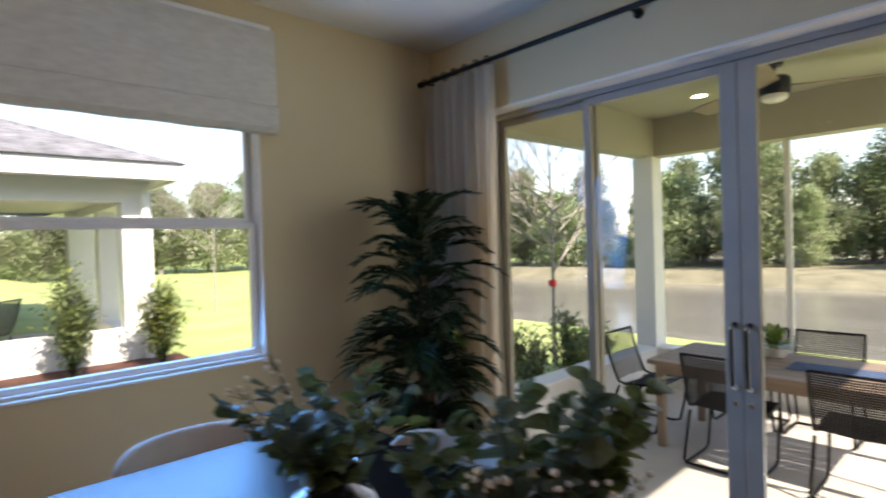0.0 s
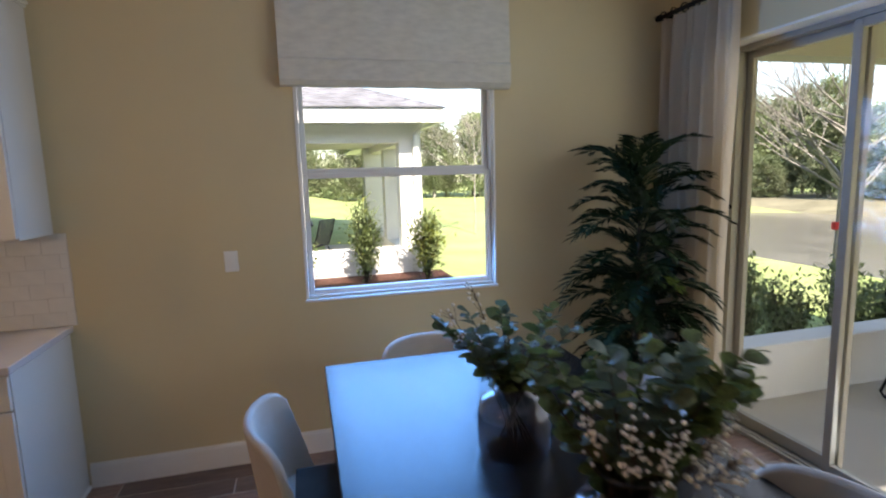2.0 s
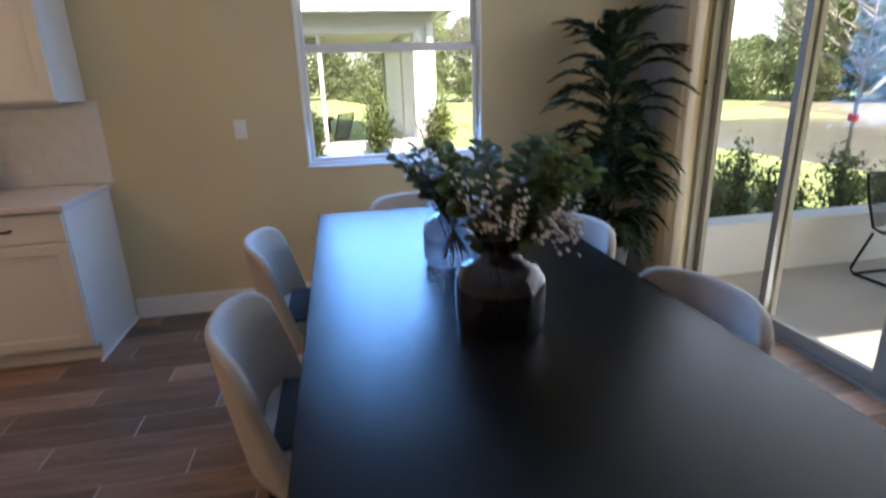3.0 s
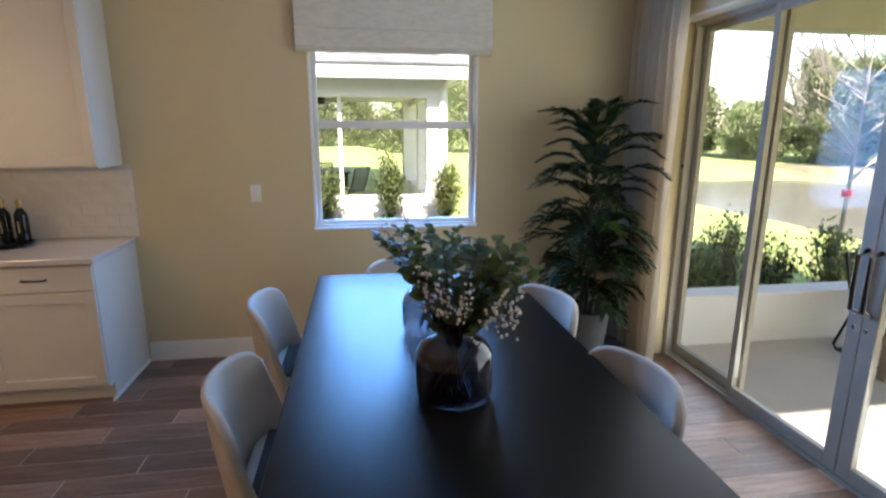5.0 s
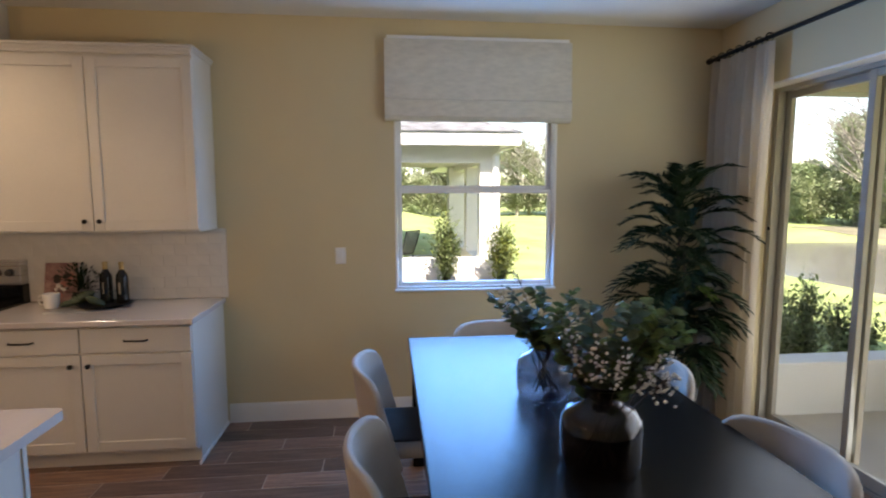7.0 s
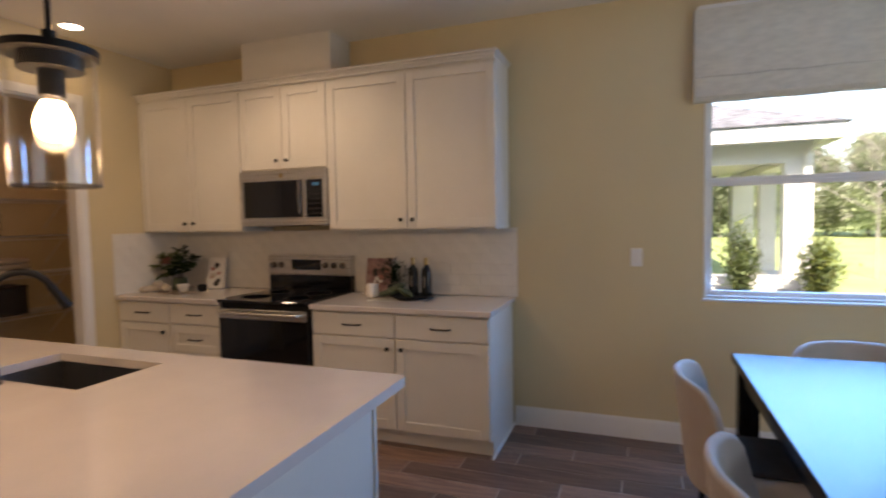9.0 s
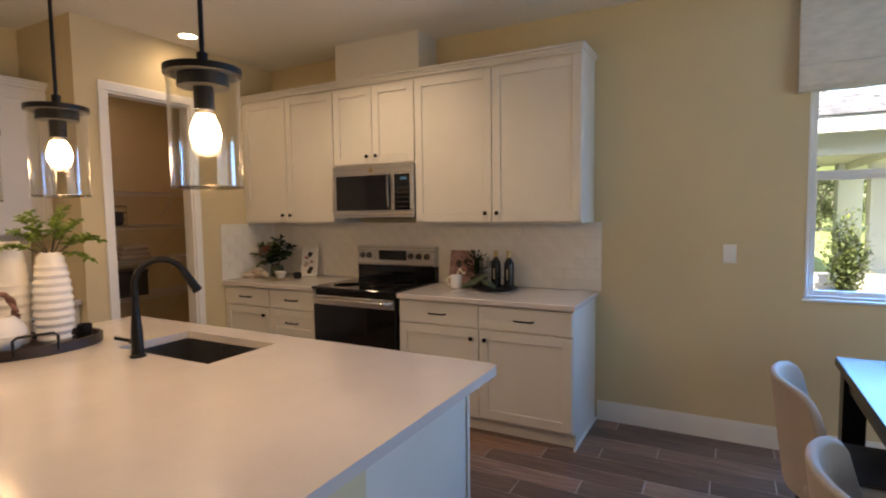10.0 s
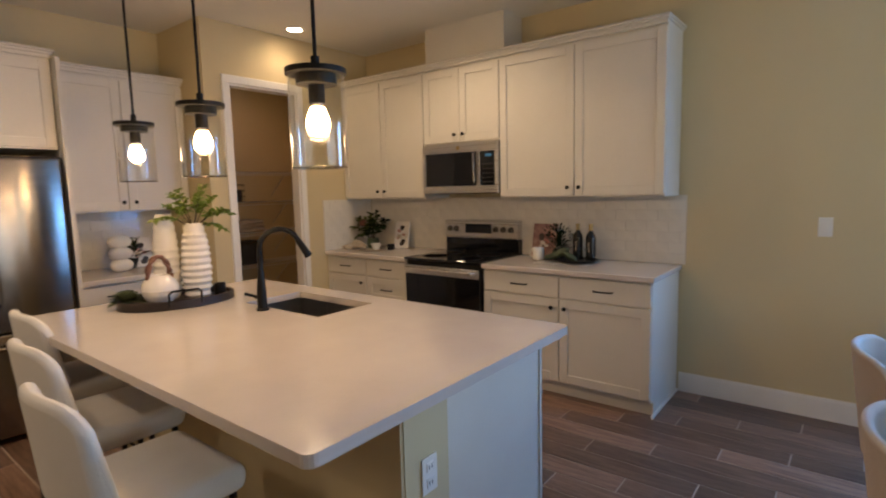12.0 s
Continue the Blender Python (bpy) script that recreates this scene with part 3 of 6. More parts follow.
# pantry door casing, wire shelves and what stands on them
t = thing("door_2", (0, -3.02, 0), "white cased opening into the pantry", "doorway", kind="structure")
for x0, x1, z0, z1 in ((0.825, 0.887, 0, 2.36), (1.533, 1.595, 0, 2.36), (0.825, 1.595, 2.36, 2.425)):
    part("casing", boxes((x0, x1, 0.0, 0.018, z0, z1), bevel=0.004), M["trim"], t)
for x0, x1, z0, z1 in ((0.885, 0.9, 0, 2.345), (1.52, 1.535, 0, 2.345), (0.885, 1.535, 2.345, 2.36)):
    part("jamb", boxes((x0, x1, -0.1, 0.0, z0, z1)), M["trim"], t)


def wire_shelf(z):
    t = thing("wire_shelf", (0, -4.35, z), "white coated wire pantry shelf on the wall", "shelf", "pantry shelves")
    bm = bmesh.new()
    for y in (0.004, 0.15, 0.3, 0.3):
        cyl(bm, (0.0, y, 0), (1.64, y, 0), 0.004, seg=6)
    cyl(bm, (0.0, 0.3, -0.028), (1.64, 0.3, -0.028), 0.004, seg=6)
    part("rail", bm, M["wire"], t)
    bm = bmesh.new()
    for i in range(65):
        x = 0.015 + i * 0.025
        tube(bm, [(x, 0.004, 0.004), (x, 0.3, 0.004), (x, 0.3, -0.028)], 0.0018, 4)
    part("wire_mesh", bm, M["wire"], t)
    for x in (0.3, 1.2):
        bm = bmesh.new()
        cyl(bm, (x, 0.003, -0.25), (x, 0.29, -0.01), 0.005, seg=6)
        part("brace", bm, M["wire"], t)


for z in (0.72, 1.06, 1.385, 1.7):
    wire_shelf(z)


def wire_basket(place):
    t = thing("wire_basket", place, "dark wire storage basket on a pantry shelf", "basket")
    bm = bmesh.new()
    for z in (0.004, 0.06, 0.12, 0.18):
        tube(bm, [(-0.17, -0.11, z), (0.17, -0.11, z), (0.17, 0.11, z), (-0.17, 0.11, z), (-0.17, -0.11, z)], 0.004, 5)
    part("hoop_frame", bm, M["basket"], t)
    bm = bmesh.new()
    for i in range(15):
        x = -0.17 + i * 0.34 / 14
        tube(bm, [(x, -0.11, 0.18), (x, -0.11, 0.004), (x, 0.11, 0.004), (x, 0.11, 0.18)], 0.0025, 4)
    part("wire_mesh", bm, M["basket"], t)
    part("liner", boxes((-0.16, 0.16, -0.1, 0.1, 0.008, 0.13), bevel=0.02), M["cushion"], t)


wire_basket((0.98, -4.18, 1.391))


def towels(place):
    t = thing("towel_stack", place, "stack of folded beige towels on a pantry shelf", "towel")
    for i in range(3):
        part("towel", boxes((-0.16 + i * 0.01, 0.15 - i * 0.015, -0.11, 0.11, i * 0.045, i * 0.045 + 0.043), bevel=0.018, seg=3), M["towel"], t, smooth=True)


towels((0.74, -4.18, 1.066))
bm = boxes((-0.2, 0.2, -0.12, 0.12, 0.0, 0.22), bevel=0.006)
t = thing("storage_box", (0.84, -4.18, 0.726), "dark storage box on a pantry shelf", "box")
part("bin", bm, M["basket"], t)
part("lid", boxes((-0.205, 0.205, -0.125, 0.125, 0.22, 0.245), bevel=0.005), M["darkwood"], t)


# ---- south run: cabinets and fridge, fronts face +y ----
base_cabinet((1.744, -3.718, 0), 0.925, ["l", "r"], depth=0.6, turn=90)
t = thing("countertop", (0, 0, 0), "white quartz countertop on white base cabinets", "countertop")
part("slab", boxes((1.743, 2.675, -3.718, -3.073, 0.877, 0.912), bevel=0.004), M["quartz"], t)
upper_cabinet((1.744, -3.718, 1.365), 0.93, 0.99, turn=90)
t = thing("fridge_panel", (2.68, -3.718, 0), "tall white cabinet panel beside the refrigerator", "panel")
part("board", boxes((0, 0.025, 0, 0.72, 0, 2.36)), M["cabinet"], t)
upper_cabinet((2.709, -3.718, 1.79), 0.94, 0.57, depth=0.62, turn=90)


def refrigerator():
    t = thing("refrigerator", (2.715, -3.68, 0), "stainless french-door refrigerator beside white cabinets", "refrigerator")
    w, h, d = 0.91, 1.74, 0.7
    part("body", boxes((0, w, 0, d - 0.06, 0.02, h), bevel=0.006), M["basket"], t)
    for x in (0.06, w - 0.06):
        for y in (0.1, d - 0.15):
            bm = bmesh.new()
            cyl(bm, (x, y, 0), (x, y, 0.02), 0.025)
            part("foot", bm, M["black"], t)
    for x0, x1, z0, z1, hx in ((0.022, w / 2 - 0.002, 0.68, h - 0.015, w / 2 - 0.05), (w / 2 + 0.002, w - 0.022, 0.68, h - 0.015, w / 2 + 0.05), (0.022, w - 0.022, 0.04, 0.672, None)):
        p = part("door", boxes((x0, x1, d - 0.055, d, z0, z1), bevel=0.012, seg=3), M["steel"], t, smooth=True)
        bm = bmesh.new()
        if hx:
            tube(bm, [(hx, d, 0.85), (hx, d + 0.05, 0.87), (hx, d + 0.055, 1.2), (hx, d + 0.05, 1.55), (hx, d, 1.57)], 0.013, 10)
        else:
            tube(bm, [(0.08, d, 0.6), (0.1, d + 0.05, 0.6), (w / 2, d + 0.055, 0.6), (w - 0.1, d + 0.05, 0.6), (w - 0.08, d, 0.6)], 0.013, 10)
        part("handle", bm, M["steel"], p, "brushed steel bar handle", smooth=True)


refrigerator()

# ---- island ----
IX0, IX1, IY0, IY1, IZ = 1.94, 3.25, -2.13, 0.095, 0.915
BX0, BX1, KX1, BY0 = 2.02, 2.645, 2.85, -2.03
isl = thing("kitchen_island", (0, 0, 0), "white island base with a painted knee wall", "island")
part("body", boxes((BX0, BX1, BY0, -0.012, 0.1, 0.65), (BX0, BX1, BY0, -1.53, 0.65, 0.86), (BX0, BX1, -0.87, -0.012, 0.65, 0.86), (BX0, 2.04, -1.53, -0.87, 0.65, 0.86), (2.455, BX1, -1.53, -0.87, 0.65, 0.86)), M["cabinet"], isl)
part("toe_kick", boxes((BX0 + 0.07, BX1, BY0, -0.014, 0, 0.1)), M["cabinet"], isl)
part("end_panel", boxes((BX0 - 0.008, BX1, -0.012, 0.0, 0.0, 0.88), (BX0 - 0.008, BX0 + 0.01, 0.0, 0.006, 0.0, 0.88)), M["cabinet"], isl)
part("knee_wall", boxes((BX1, KX1, BY0 - 0.02, 0.004, 0, 0.88)), M["wall"], isl)
part("cap_trim", boxes((BX1 + 0.002, KX1 + 0.005, 0.004, 0.016, 0.835, 0.88), (BX0 - 0.008, BX1 + 0.002, 0.0, 0.012, 0.85, 0.88)), M["trim"], isl)
part("bar_panel", boxes((KX1, KX1 + 0.012, BY0 - 0.02, 0.0, 0.0, 0.88)), M["wall"], isl)
part("baseboard", boxes((KX1 + 0.012, KX1 + 0.026, BY0 - 0.02, 0.0, 0.0, 0.12)), M["trim"], isl)
for i in range(3):
    shaker("door", BY0 + 0.02 + i * 0.66, BY0 + 0.665 + i * 0.66, 0.12, 0.85, BX0, isl, flip=-1)
switch_plate("wall_outlet", (2.745, 0.004, 0.615), 90, False)

SX0, SX1, SY0, SY1 = 2.075, 2.42, -1.495, -0.905
t = thing("island_countertop", (0, 0, 0), "thick white quartz island top with a sink cut-out", "countertop")
bm = bmesh.new()
z0, z1, r = 0.881, IZ, 0.03
outer = []
for cx, cy, a0 in ((IX1 - r, IY1 - r, 0), (IX0 + r, IY1 - r, 90), (IX0 + r, IY0 + r, 180), (IX1 - r, IY0 + r, 270)):
    for k in range(5):
        a = radians(a0 + k * 22.5)
        outer.append((cx + r * math.cos(a), cy + r * math.sin(a)))
inner = [(SX1, SY1), (SX0, SY1), (SX0, SY0), (SX1, SY0)]


def ring(z, pts):
    return [bm.verts.new((x, y, z)) for x, y in pts]


ot, it, ob_, ib = ring(z1, outer), ring(z1, inner), ring(z0, outer), ring(z0, inner)
for o, i, flip in ((ot, it, False), (ob_, ib, True)):
    for q in range(4):
        seg = [o[(q * 5 + k) % 20] for k in range(5)]
        nxt = o[(q * 5 + 5) % 20]
        bm.faces.new(seg + [i[q]])
        bm.faces.new([seg[-1], nxt, i[(q + 1) % 4], i[q]])
for k in range(20):
    bm.faces.new((ot[k], ot[(k + 1) % 20], ob_[(k + 1) % 20], ob_[k]))
for k in range(4):
    bm.faces.new((it[k], it[(k + 1) % 4], ib[(k + 1) % 4], ib[k]))
part("slab", bm, M["quartz"], t)

t = thing("sink", (0, 0, 0), "dark stainless undermount sink set in the island", "sink")
g = 0.006
part("basin", boxes((SX0 - 0.02, SX0 - g, SY0 - 0.02, SY1 + 0.02, 0.68, 0.879), (SX1 + g, SX1 + 0.02, SY0 - 0.02, SY1 + 0.02, 0.68, 0.879), (SX0 - g, SX1 + g, SY0 - 0.02, SY0 - g, 0.68, 0.879), (SX0 - g, SX1 + g, SY1 + g, SY1 + 0.02, 0.68, 0.879), (SX0 - 0.02, SX1 + 0.02, SY0 - 0.02, SY1 + 0.02, 0.665, 0.68)), M["sink"], t)
bm = bmesh.new()
cyl(bm, (2.25, -1.2, 0.68), (2.25, -1.2, 0.686), 0.045)
part("drain", bm, M["steel"], t, smooth=True)


def faucet():
    t = thing("faucet", (2.472, -1.258, IZ), "matte black gooseneck pull-down kitchen faucet", "faucet")
    bm = bmesh.new()
    lathe(bm, [(0.0, 0.0), (0.03, 0.0), (0.03, 0.008), (0.024, 0.014), (0.022, 0.1), (0.017, 0.16), (0.014, 0.2), (0.0, 0.2)], 24)
    part("base", bm, M["black"], t, smooth=True)
    bm = bmesh.new()
    pts = [(0, 0, 0.18), (0, 0, 0.28)] + [(-0.085 + 0.085 * math.cos(a), 0.045 * (1 - math.cos(a)), 0.29 + 0.1 * math.sin(a)) for a in [radians(k) for k in range(0, 165, 11)]]
    tube(bm, pts, 0.013, 12)
    part("spout", bm, M["black"], t, smooth=True)
    e = Vector(pts[-1])
    bm = bmesh.new()
    d = (e - Vector(pts[-2])).normalized()
    cyl(bm, e, e + d * 0.09, 0.015, 0.019, seg=16)
    cyl(bm, e + d * 0.09, e + d * 0.1, 0.02, seg=16)
    part("spray_head", bm, M["black"], t, smooth=True)
    bm = bmesh.new()
    cyl(bm, (0, -0.01, 0.06), (0.0, -0.045, 0.06), 0.012, seg=12)
    cyl(bm, (0, -0.038, 0.06), (0.06, -0.05, 0.085), 0.007, seg=10)
    part("lever", bm, M["black"], t, smooth=True)


faucet()


def pendant(x, y):
    t = thing("pendant_light", (x, y, CEIL - 0.025), "black pendant lamp with a clear glass cylinder and lit bulb", "pendant lamp", "pendants over the island")
    bm = bmesh.new()
    cyl(bm, (0, 0, 0.0245), (0, 0, 0.0), 0.06, seg=24)
    part("canopy", bm, M["black"], t, smooth=True)
    bm = bmesh.new()
    cyl(bm, (0, 0, 0.005), (0, 0, -0.925), 0.0065, seg=10)
    cyl(bm, (0, 0, -0.9), (0, 0, -0.945), 0.014, seg=12)
    part("stem", bm, M["black"], t, smooth=True)
    bm = bmesh.new()
    cyl(bm, (0, 0, -0.94), (0, 0, -0.957), 0.096, seg=36)
    cyl(bm, (0, 0, -0.957), (0, 0, -0.988), 0.064, seg=30)
    part("cap", bm, M["black"], t, smooth=True)
    bm = bmesh.new()
    cyl(bm, (0, 0, -0.985), (0, 0, -1.045), 0.026, seg=18)
    part("socket", bm, M["black"], t, smooth=True)
    bm = bmesh.new()
    lathe(bm, [(0.089, -0.955), (0.089, -1.245), (0.0855, -1.245), (0.0855, -0.955)], 40)
    g = part("glass_shade", bm, M["clear"], t, smooth=True)
    g.visible_shadow = False
    bm = bmesh.new()
    lathe(bm, [(0.0873 + 0.0034 * math.cos(a), -1.248 + 0.0032 * math.sin(a)) for a in [math.tau * k / 10 for k in range(11)]], 40)
    g = part("glass_rim", bm, M["rim"], t, "thick polished glass edge", smooth=True)
    g.visible_shadow = False
    bm = bmesh.new()
    lathe(bm, [(0.015, -1.04), (0.017, -1.049), (0.022, -1.0575), (0.0, -1.058)], 24)
    part("bulb_neck", bm, M["ceramic"], t, smooth=True)
    bm = bmesh.new()
    lathe(bm, [(0.0225, -1.058), (0.028, -1.07), (0.034, -1.086), (0.038, -1.104), (0.038, -1.114), (0.0345, -1.128), (0.026, -1.14), (0.014, -1.147), (0.0, -1.149)], 24)
    b = part("bulb", bm, M["bulb"], t, "glowing warm white bulb", smooth=True)
    b.visible_shadow = False
    point_lamp("bulb_light", (x, y, CEIL - 1.13), 1.2, WARM, 0.03)


for x, y in ((2.79, -0.38), (2.73, -1.22), (2.67, -2.03)):
    pendant(x, y)


def downlight(x, y, power=9.0, z=CEIL, col=(1.0, 0.8, 0.56)):
    t = thing("recessed_light", (x, y, z), "round white recessed ceiling light, lit, including added fill lights", "ceiling light", "recessed lights")
    bm = bmesh.new()
    lathe(bm, [(0.062, -0.001), (0.064, -0.006), (0.085, -0.004), (0.087, -0.0005)], 32)
    part("trim_ring", bm, M["trim"], t, smooth=True)
    bm = bmesh.new()
    cyl(bm, (0, 0, -0.0005), (0, 0, -0.003), 0.062, seg=28)
    part("lens", bm, M["down"], t)
    point_lamp("recessed_and_fill_glow", (x, y, z - 0.03), power, col, 0.06, 150)


for x, y, p in ((1.04, -2.78, 2.2), (1.14, -1.42, 11)):
    downlight(x, y, p)
# extra ceiling lights out of view, added as fill for the room
for x, y in ((5.6, -1.6), (4.3, -2.6), (6.4, -0.6)):
    downlight(x, y, 13, col=(1.0, 0.86, 0.68))
# unseen reddish fill light, added to tint the pantry interior
downlight(0.95, -3.7, 1.8, col=(1.0, 0.55, 0.42))

# ---- bar stools ----
def bar_stool(place, turn=0):
    """Faces -x; origin on the floor."""
    t = thing("bar_stool", place, "white upholstered bar stool with a curved back and black frame", "bar stool", "stools along the island", turn=turn)
    bm = boxes((-0.21, 0.19, -0.21, 0.21, 0.6, 0.69), bevel=0.038, seg=4)
    part("seat", bm, M["boucle"], t, smooth=True)
    bm = bmesh.new()
    n, mm = 14, 8
    grid = [[], []]
    for s, th in ((0, 0.0), (1, 0.06)):
        for i in range(n + 1):
            u = -1 + 2 * i / n
            col = []
            for j in range(mm + 1):
                v = j / mm
                top = 0.31 * (1 - 0.22 * abs(u) ** 5)
                w = 0.215 * (1 - 0.03 * v)
                col.append(bm.verts.new((0.17 + 0.05 * v - 0.05 * u * u + th * (1 - 0.35 * v), u * w, 0.69 + v * top)))
            grid[s].append(col)
    for s in (0, 1):
        for i in range(n):
            for j in range(mm):
                bm.faces.new((grid[s][i][j], grid[s][i + 1][j], grid[s][i + 1][j + 1], grid[s][i][j + 1]))
    edge0 = grid[0][0] + [c[mm] for c in grid[0][1:]] + grid[0][n][::-1][1:] + [c[0] for c in grid[0][::-1]][1:-1]
    edge1 = grid[1][0] + [c[mm] for c in grid[1][1:]] + grid[1][n][::-1][1:] + [c[0] for c in grid[1][::-1]][1:-1]
    for k in range(len(edge0)):
        bm.faces.new((edge0[k], edge0[(k + 1) % len(edge0)], edge1[(k + 1) % len(edge0)], edge1[k]))
    ob = part("backrest", bm, M["boucle"], t, smooth=True)
    b = ob.modifiers.new("round", "BEVEL")
    b.width, b.segments, b.limit_method = 0.02, 3, "ANGLE"
    for x, y in ((-0.17, -0.17), (-0.17, 0.17), (0.16, -0.17), (0.16, 0.17)):
        bm = bmesh.new()
        tube(bm, [(x, y, 0.61), (x * 1.12, y * 1.12, 0.0)], 0.012, 8)
        part("leg", bm, M["black"], t)
    bm = bmesh.new()
    tube(bm, [(-0.18, -0.18, 0.22), (-0.18, 0.18, 0.22), (0.17, 0.18, 0.22), (0.17, -0.18, 0.22), (-0.18, -0.18, 0.22)], 0.009, 8)
    part("foot_rail", bm, M["black"], t)
    return t


for x, y in ((3.31, -0.6), (3.2, -1.2), (3.06, -1.8)):
    bar_stool((x, y, 0))

# ---- dining table ----
TX0, TX1, TY0, TY1 = 0.66, 3.08, 1.3, 2.46
TZ = 0.765
t = thing("dining_table", (0, 0, 0), "long black-stained wooden dining table with square legs", "table")
part("tabletop", boxes((TX0, TX1, TY0, TY1, TZ - 0.04, TZ), bevel=0.004), M["table"], t)
for x in (TX0 + 0.02, TX1 - 0.11):
    for y in (TY0 + 0.02, TY1 - 0.11):
        part("leg", boxes((x, x + 0.09, y, y + 0.09, 0.0, TZ - 0.04), bevel=0.004), M["table"], t)
for a in ((TX0 + 0.11, TX1 - 0.11, TY0 + 0.035, TY0 + 0.06), (TX0 + 0.11, TX1 - 0.11, TY1 - 0.06, TY1 - 0.035), (TX0 + 0.035, TX0 + 0.06, TY0 + 0.11, TY1 - 0.11), (TX1 - 0.06, TX1 - 0.035, TY0 + 0.11, TY1 - 0.11)):
    part("apron", boxes((*a, TZ - 0.122, TZ - 0.04)), M["table"], t)


def dining_chair(place, turn):
    """Faces +y; origin on the floor under the seat's middle."""
    t = thing("dining_chair", place, "upholstered grey-beige dining chair with a curved back and black legs", "chair", "chairs round the table", turn=turn)
    part("seat", boxes((-0.22, 0.22, -0.2, 0.22, 0.4, 0.475), bevel=0.03, seg=4), M["fabric"], t, smooth=True)
    part("seat_pad", boxes((-0.19, 0.19, -0.15, 0.2, 0.476, 0.492), bevel=0.007, seg=2), M["cushion"], t, smooth=True)
    bm = bmesh.new()
    n, mm = 18, 10
    grid = [[], []]
    for s, th in ((0, 0.0), (1, 0.055)):
        for i in range(n + 1):
            u = -1 + 2 * i / n
            col = []
            for j in range(mm + 1):
                v = j / mm
                top = 0.45 * (1 - 0.13 * abs(u) ** 9 - 0.02 * u * u)
                w = 0.262 + 0.016 * math.sin(v * math.pi)
                arc = 0.15 * abs(u) ** 2.2 * (1 - 0.25 * v)
                y = -0.2 - 0.075 * v + arc - th * (0.9 - 0.35 * v)
                col.append(bm.verts.new((u * (w + th * 0.4), y, 0.37 + v * top)))
            grid[s].append(col)
    for s in (0, 1):
        for i in range(n):
            for j in range(mm):
                f = bm.faces.new((grid[s][i][j], grid[s][i + 1][j], grid[s][i + 1][j + 1], grid[s][i][j + 1]))
                f.material_index = s
    e = [g[0] + [c[mm] for c in g[1:]] + g[n][::-1][1:] + [c[0] for c in g[::-1]][1:-1] for g in grid]
    for k in range(len(e[0])):
        bm.faces.new((e[0][k], e[0][(k + 1) % len(e[0])], e[1][(k + 1) % len(e[0])], e[1][k]))
    ob = part("backrest", bm, M["fabric"], t, smooth=True)
    ob.data.materials.append(M["chair_shell"])
    b = ob.modifiers.new("round", "BEVEL")
    b.width, b.segments, b.limit_method = 0.014, 3, "ANGLE"
    for x, y in ((-0.17, -0.16), (0.17, -0.16), (-0.17, 0.17), (0.17, 0.17)):
        bm = bmesh.new()
        cyl(bm, (x, y, 0.405), (x * 1.15, y * 1.15, 0.0), 0.016, 0.01, seg=10)
        part("leg", bm, M["black"], t, smooth=True)
    return t


ch = dining_chair((1.23, 1.305, 0), 0)
for x, y, a in ((2.08, 1.335, 0), (1.41, 2.29, 194), (2.25, 2.3, 187), (0.77, 1.86, -90)):
    copy_thing(ch, pose(x, y, 0, 0, 0, a))


# ---- vases with branches ----
def leaf_mesh(name, material, length, width, fold=0.15, rnd=True, n=6):
    bm = bmesh.new()
    L, C, R = [], [], []
    for i in range(n + 1):
        v = i / n
        w = width / 2 * (math.sin(math.pi * min(v * 0.96 + 0.03, 1)) ** (0.6 if rnd else 1.0))
        z = -0.25 * length * v * v
        C.append(bm.verts.new((0, v * length, z)))
        L.append(bm.verts.new((-w, v * length, z + fold * w)))
        R.append(bm.verts.new((w, v * length, z + fold * w)))
    for i in range(n):
        bm.faces.new((L[i], C[i], C[i + 1], L[i + 1])), bm.faces.new((C[i], R[i], R[i + 1], C[i + 1]))
    return finish(name, bm, material, True)


def scatter_mesh(name, items, material, smooth=True):
    """One mesh out of (mesh, matrix) pairs."""
    vs, fs, k = [], [], 0
    for me, m in items:
        co = np.empty(len(me.vertices) * 3)
        me.vertices.foreach_get("co", co)
        mm = np.array(m)
        vs.append(co.reshape(-1, 3) @ mm[:3, :3].T + mm[:3, 3])
        fs += [tuple(i + k for i in p.vertices) for p in me.polygons]
        k += len(me.vertices)
    out = bpy.data.meshes.new(name)
    out.from_pydata(np.concatenate(vs).tolist(), [], fs)
    out.materials.append(material)
    if smooth:
        out.shade_smooth()
    return out


LEAF_R = leaf_mesh("round_leaf", M["euca"], 0.066, 0.06)
LEAF_O = leaf_mesh("oval_leaf", M["euca"], 0.075, 0.034, rnd=False)
bmb = bmesh.new()
bmesh.ops.create_icosphere(bmb, subdivisions=2, radius=0.0056)
BERRY = finish("berry", bmb, M["berry"], True)
rng = random.Random(4)


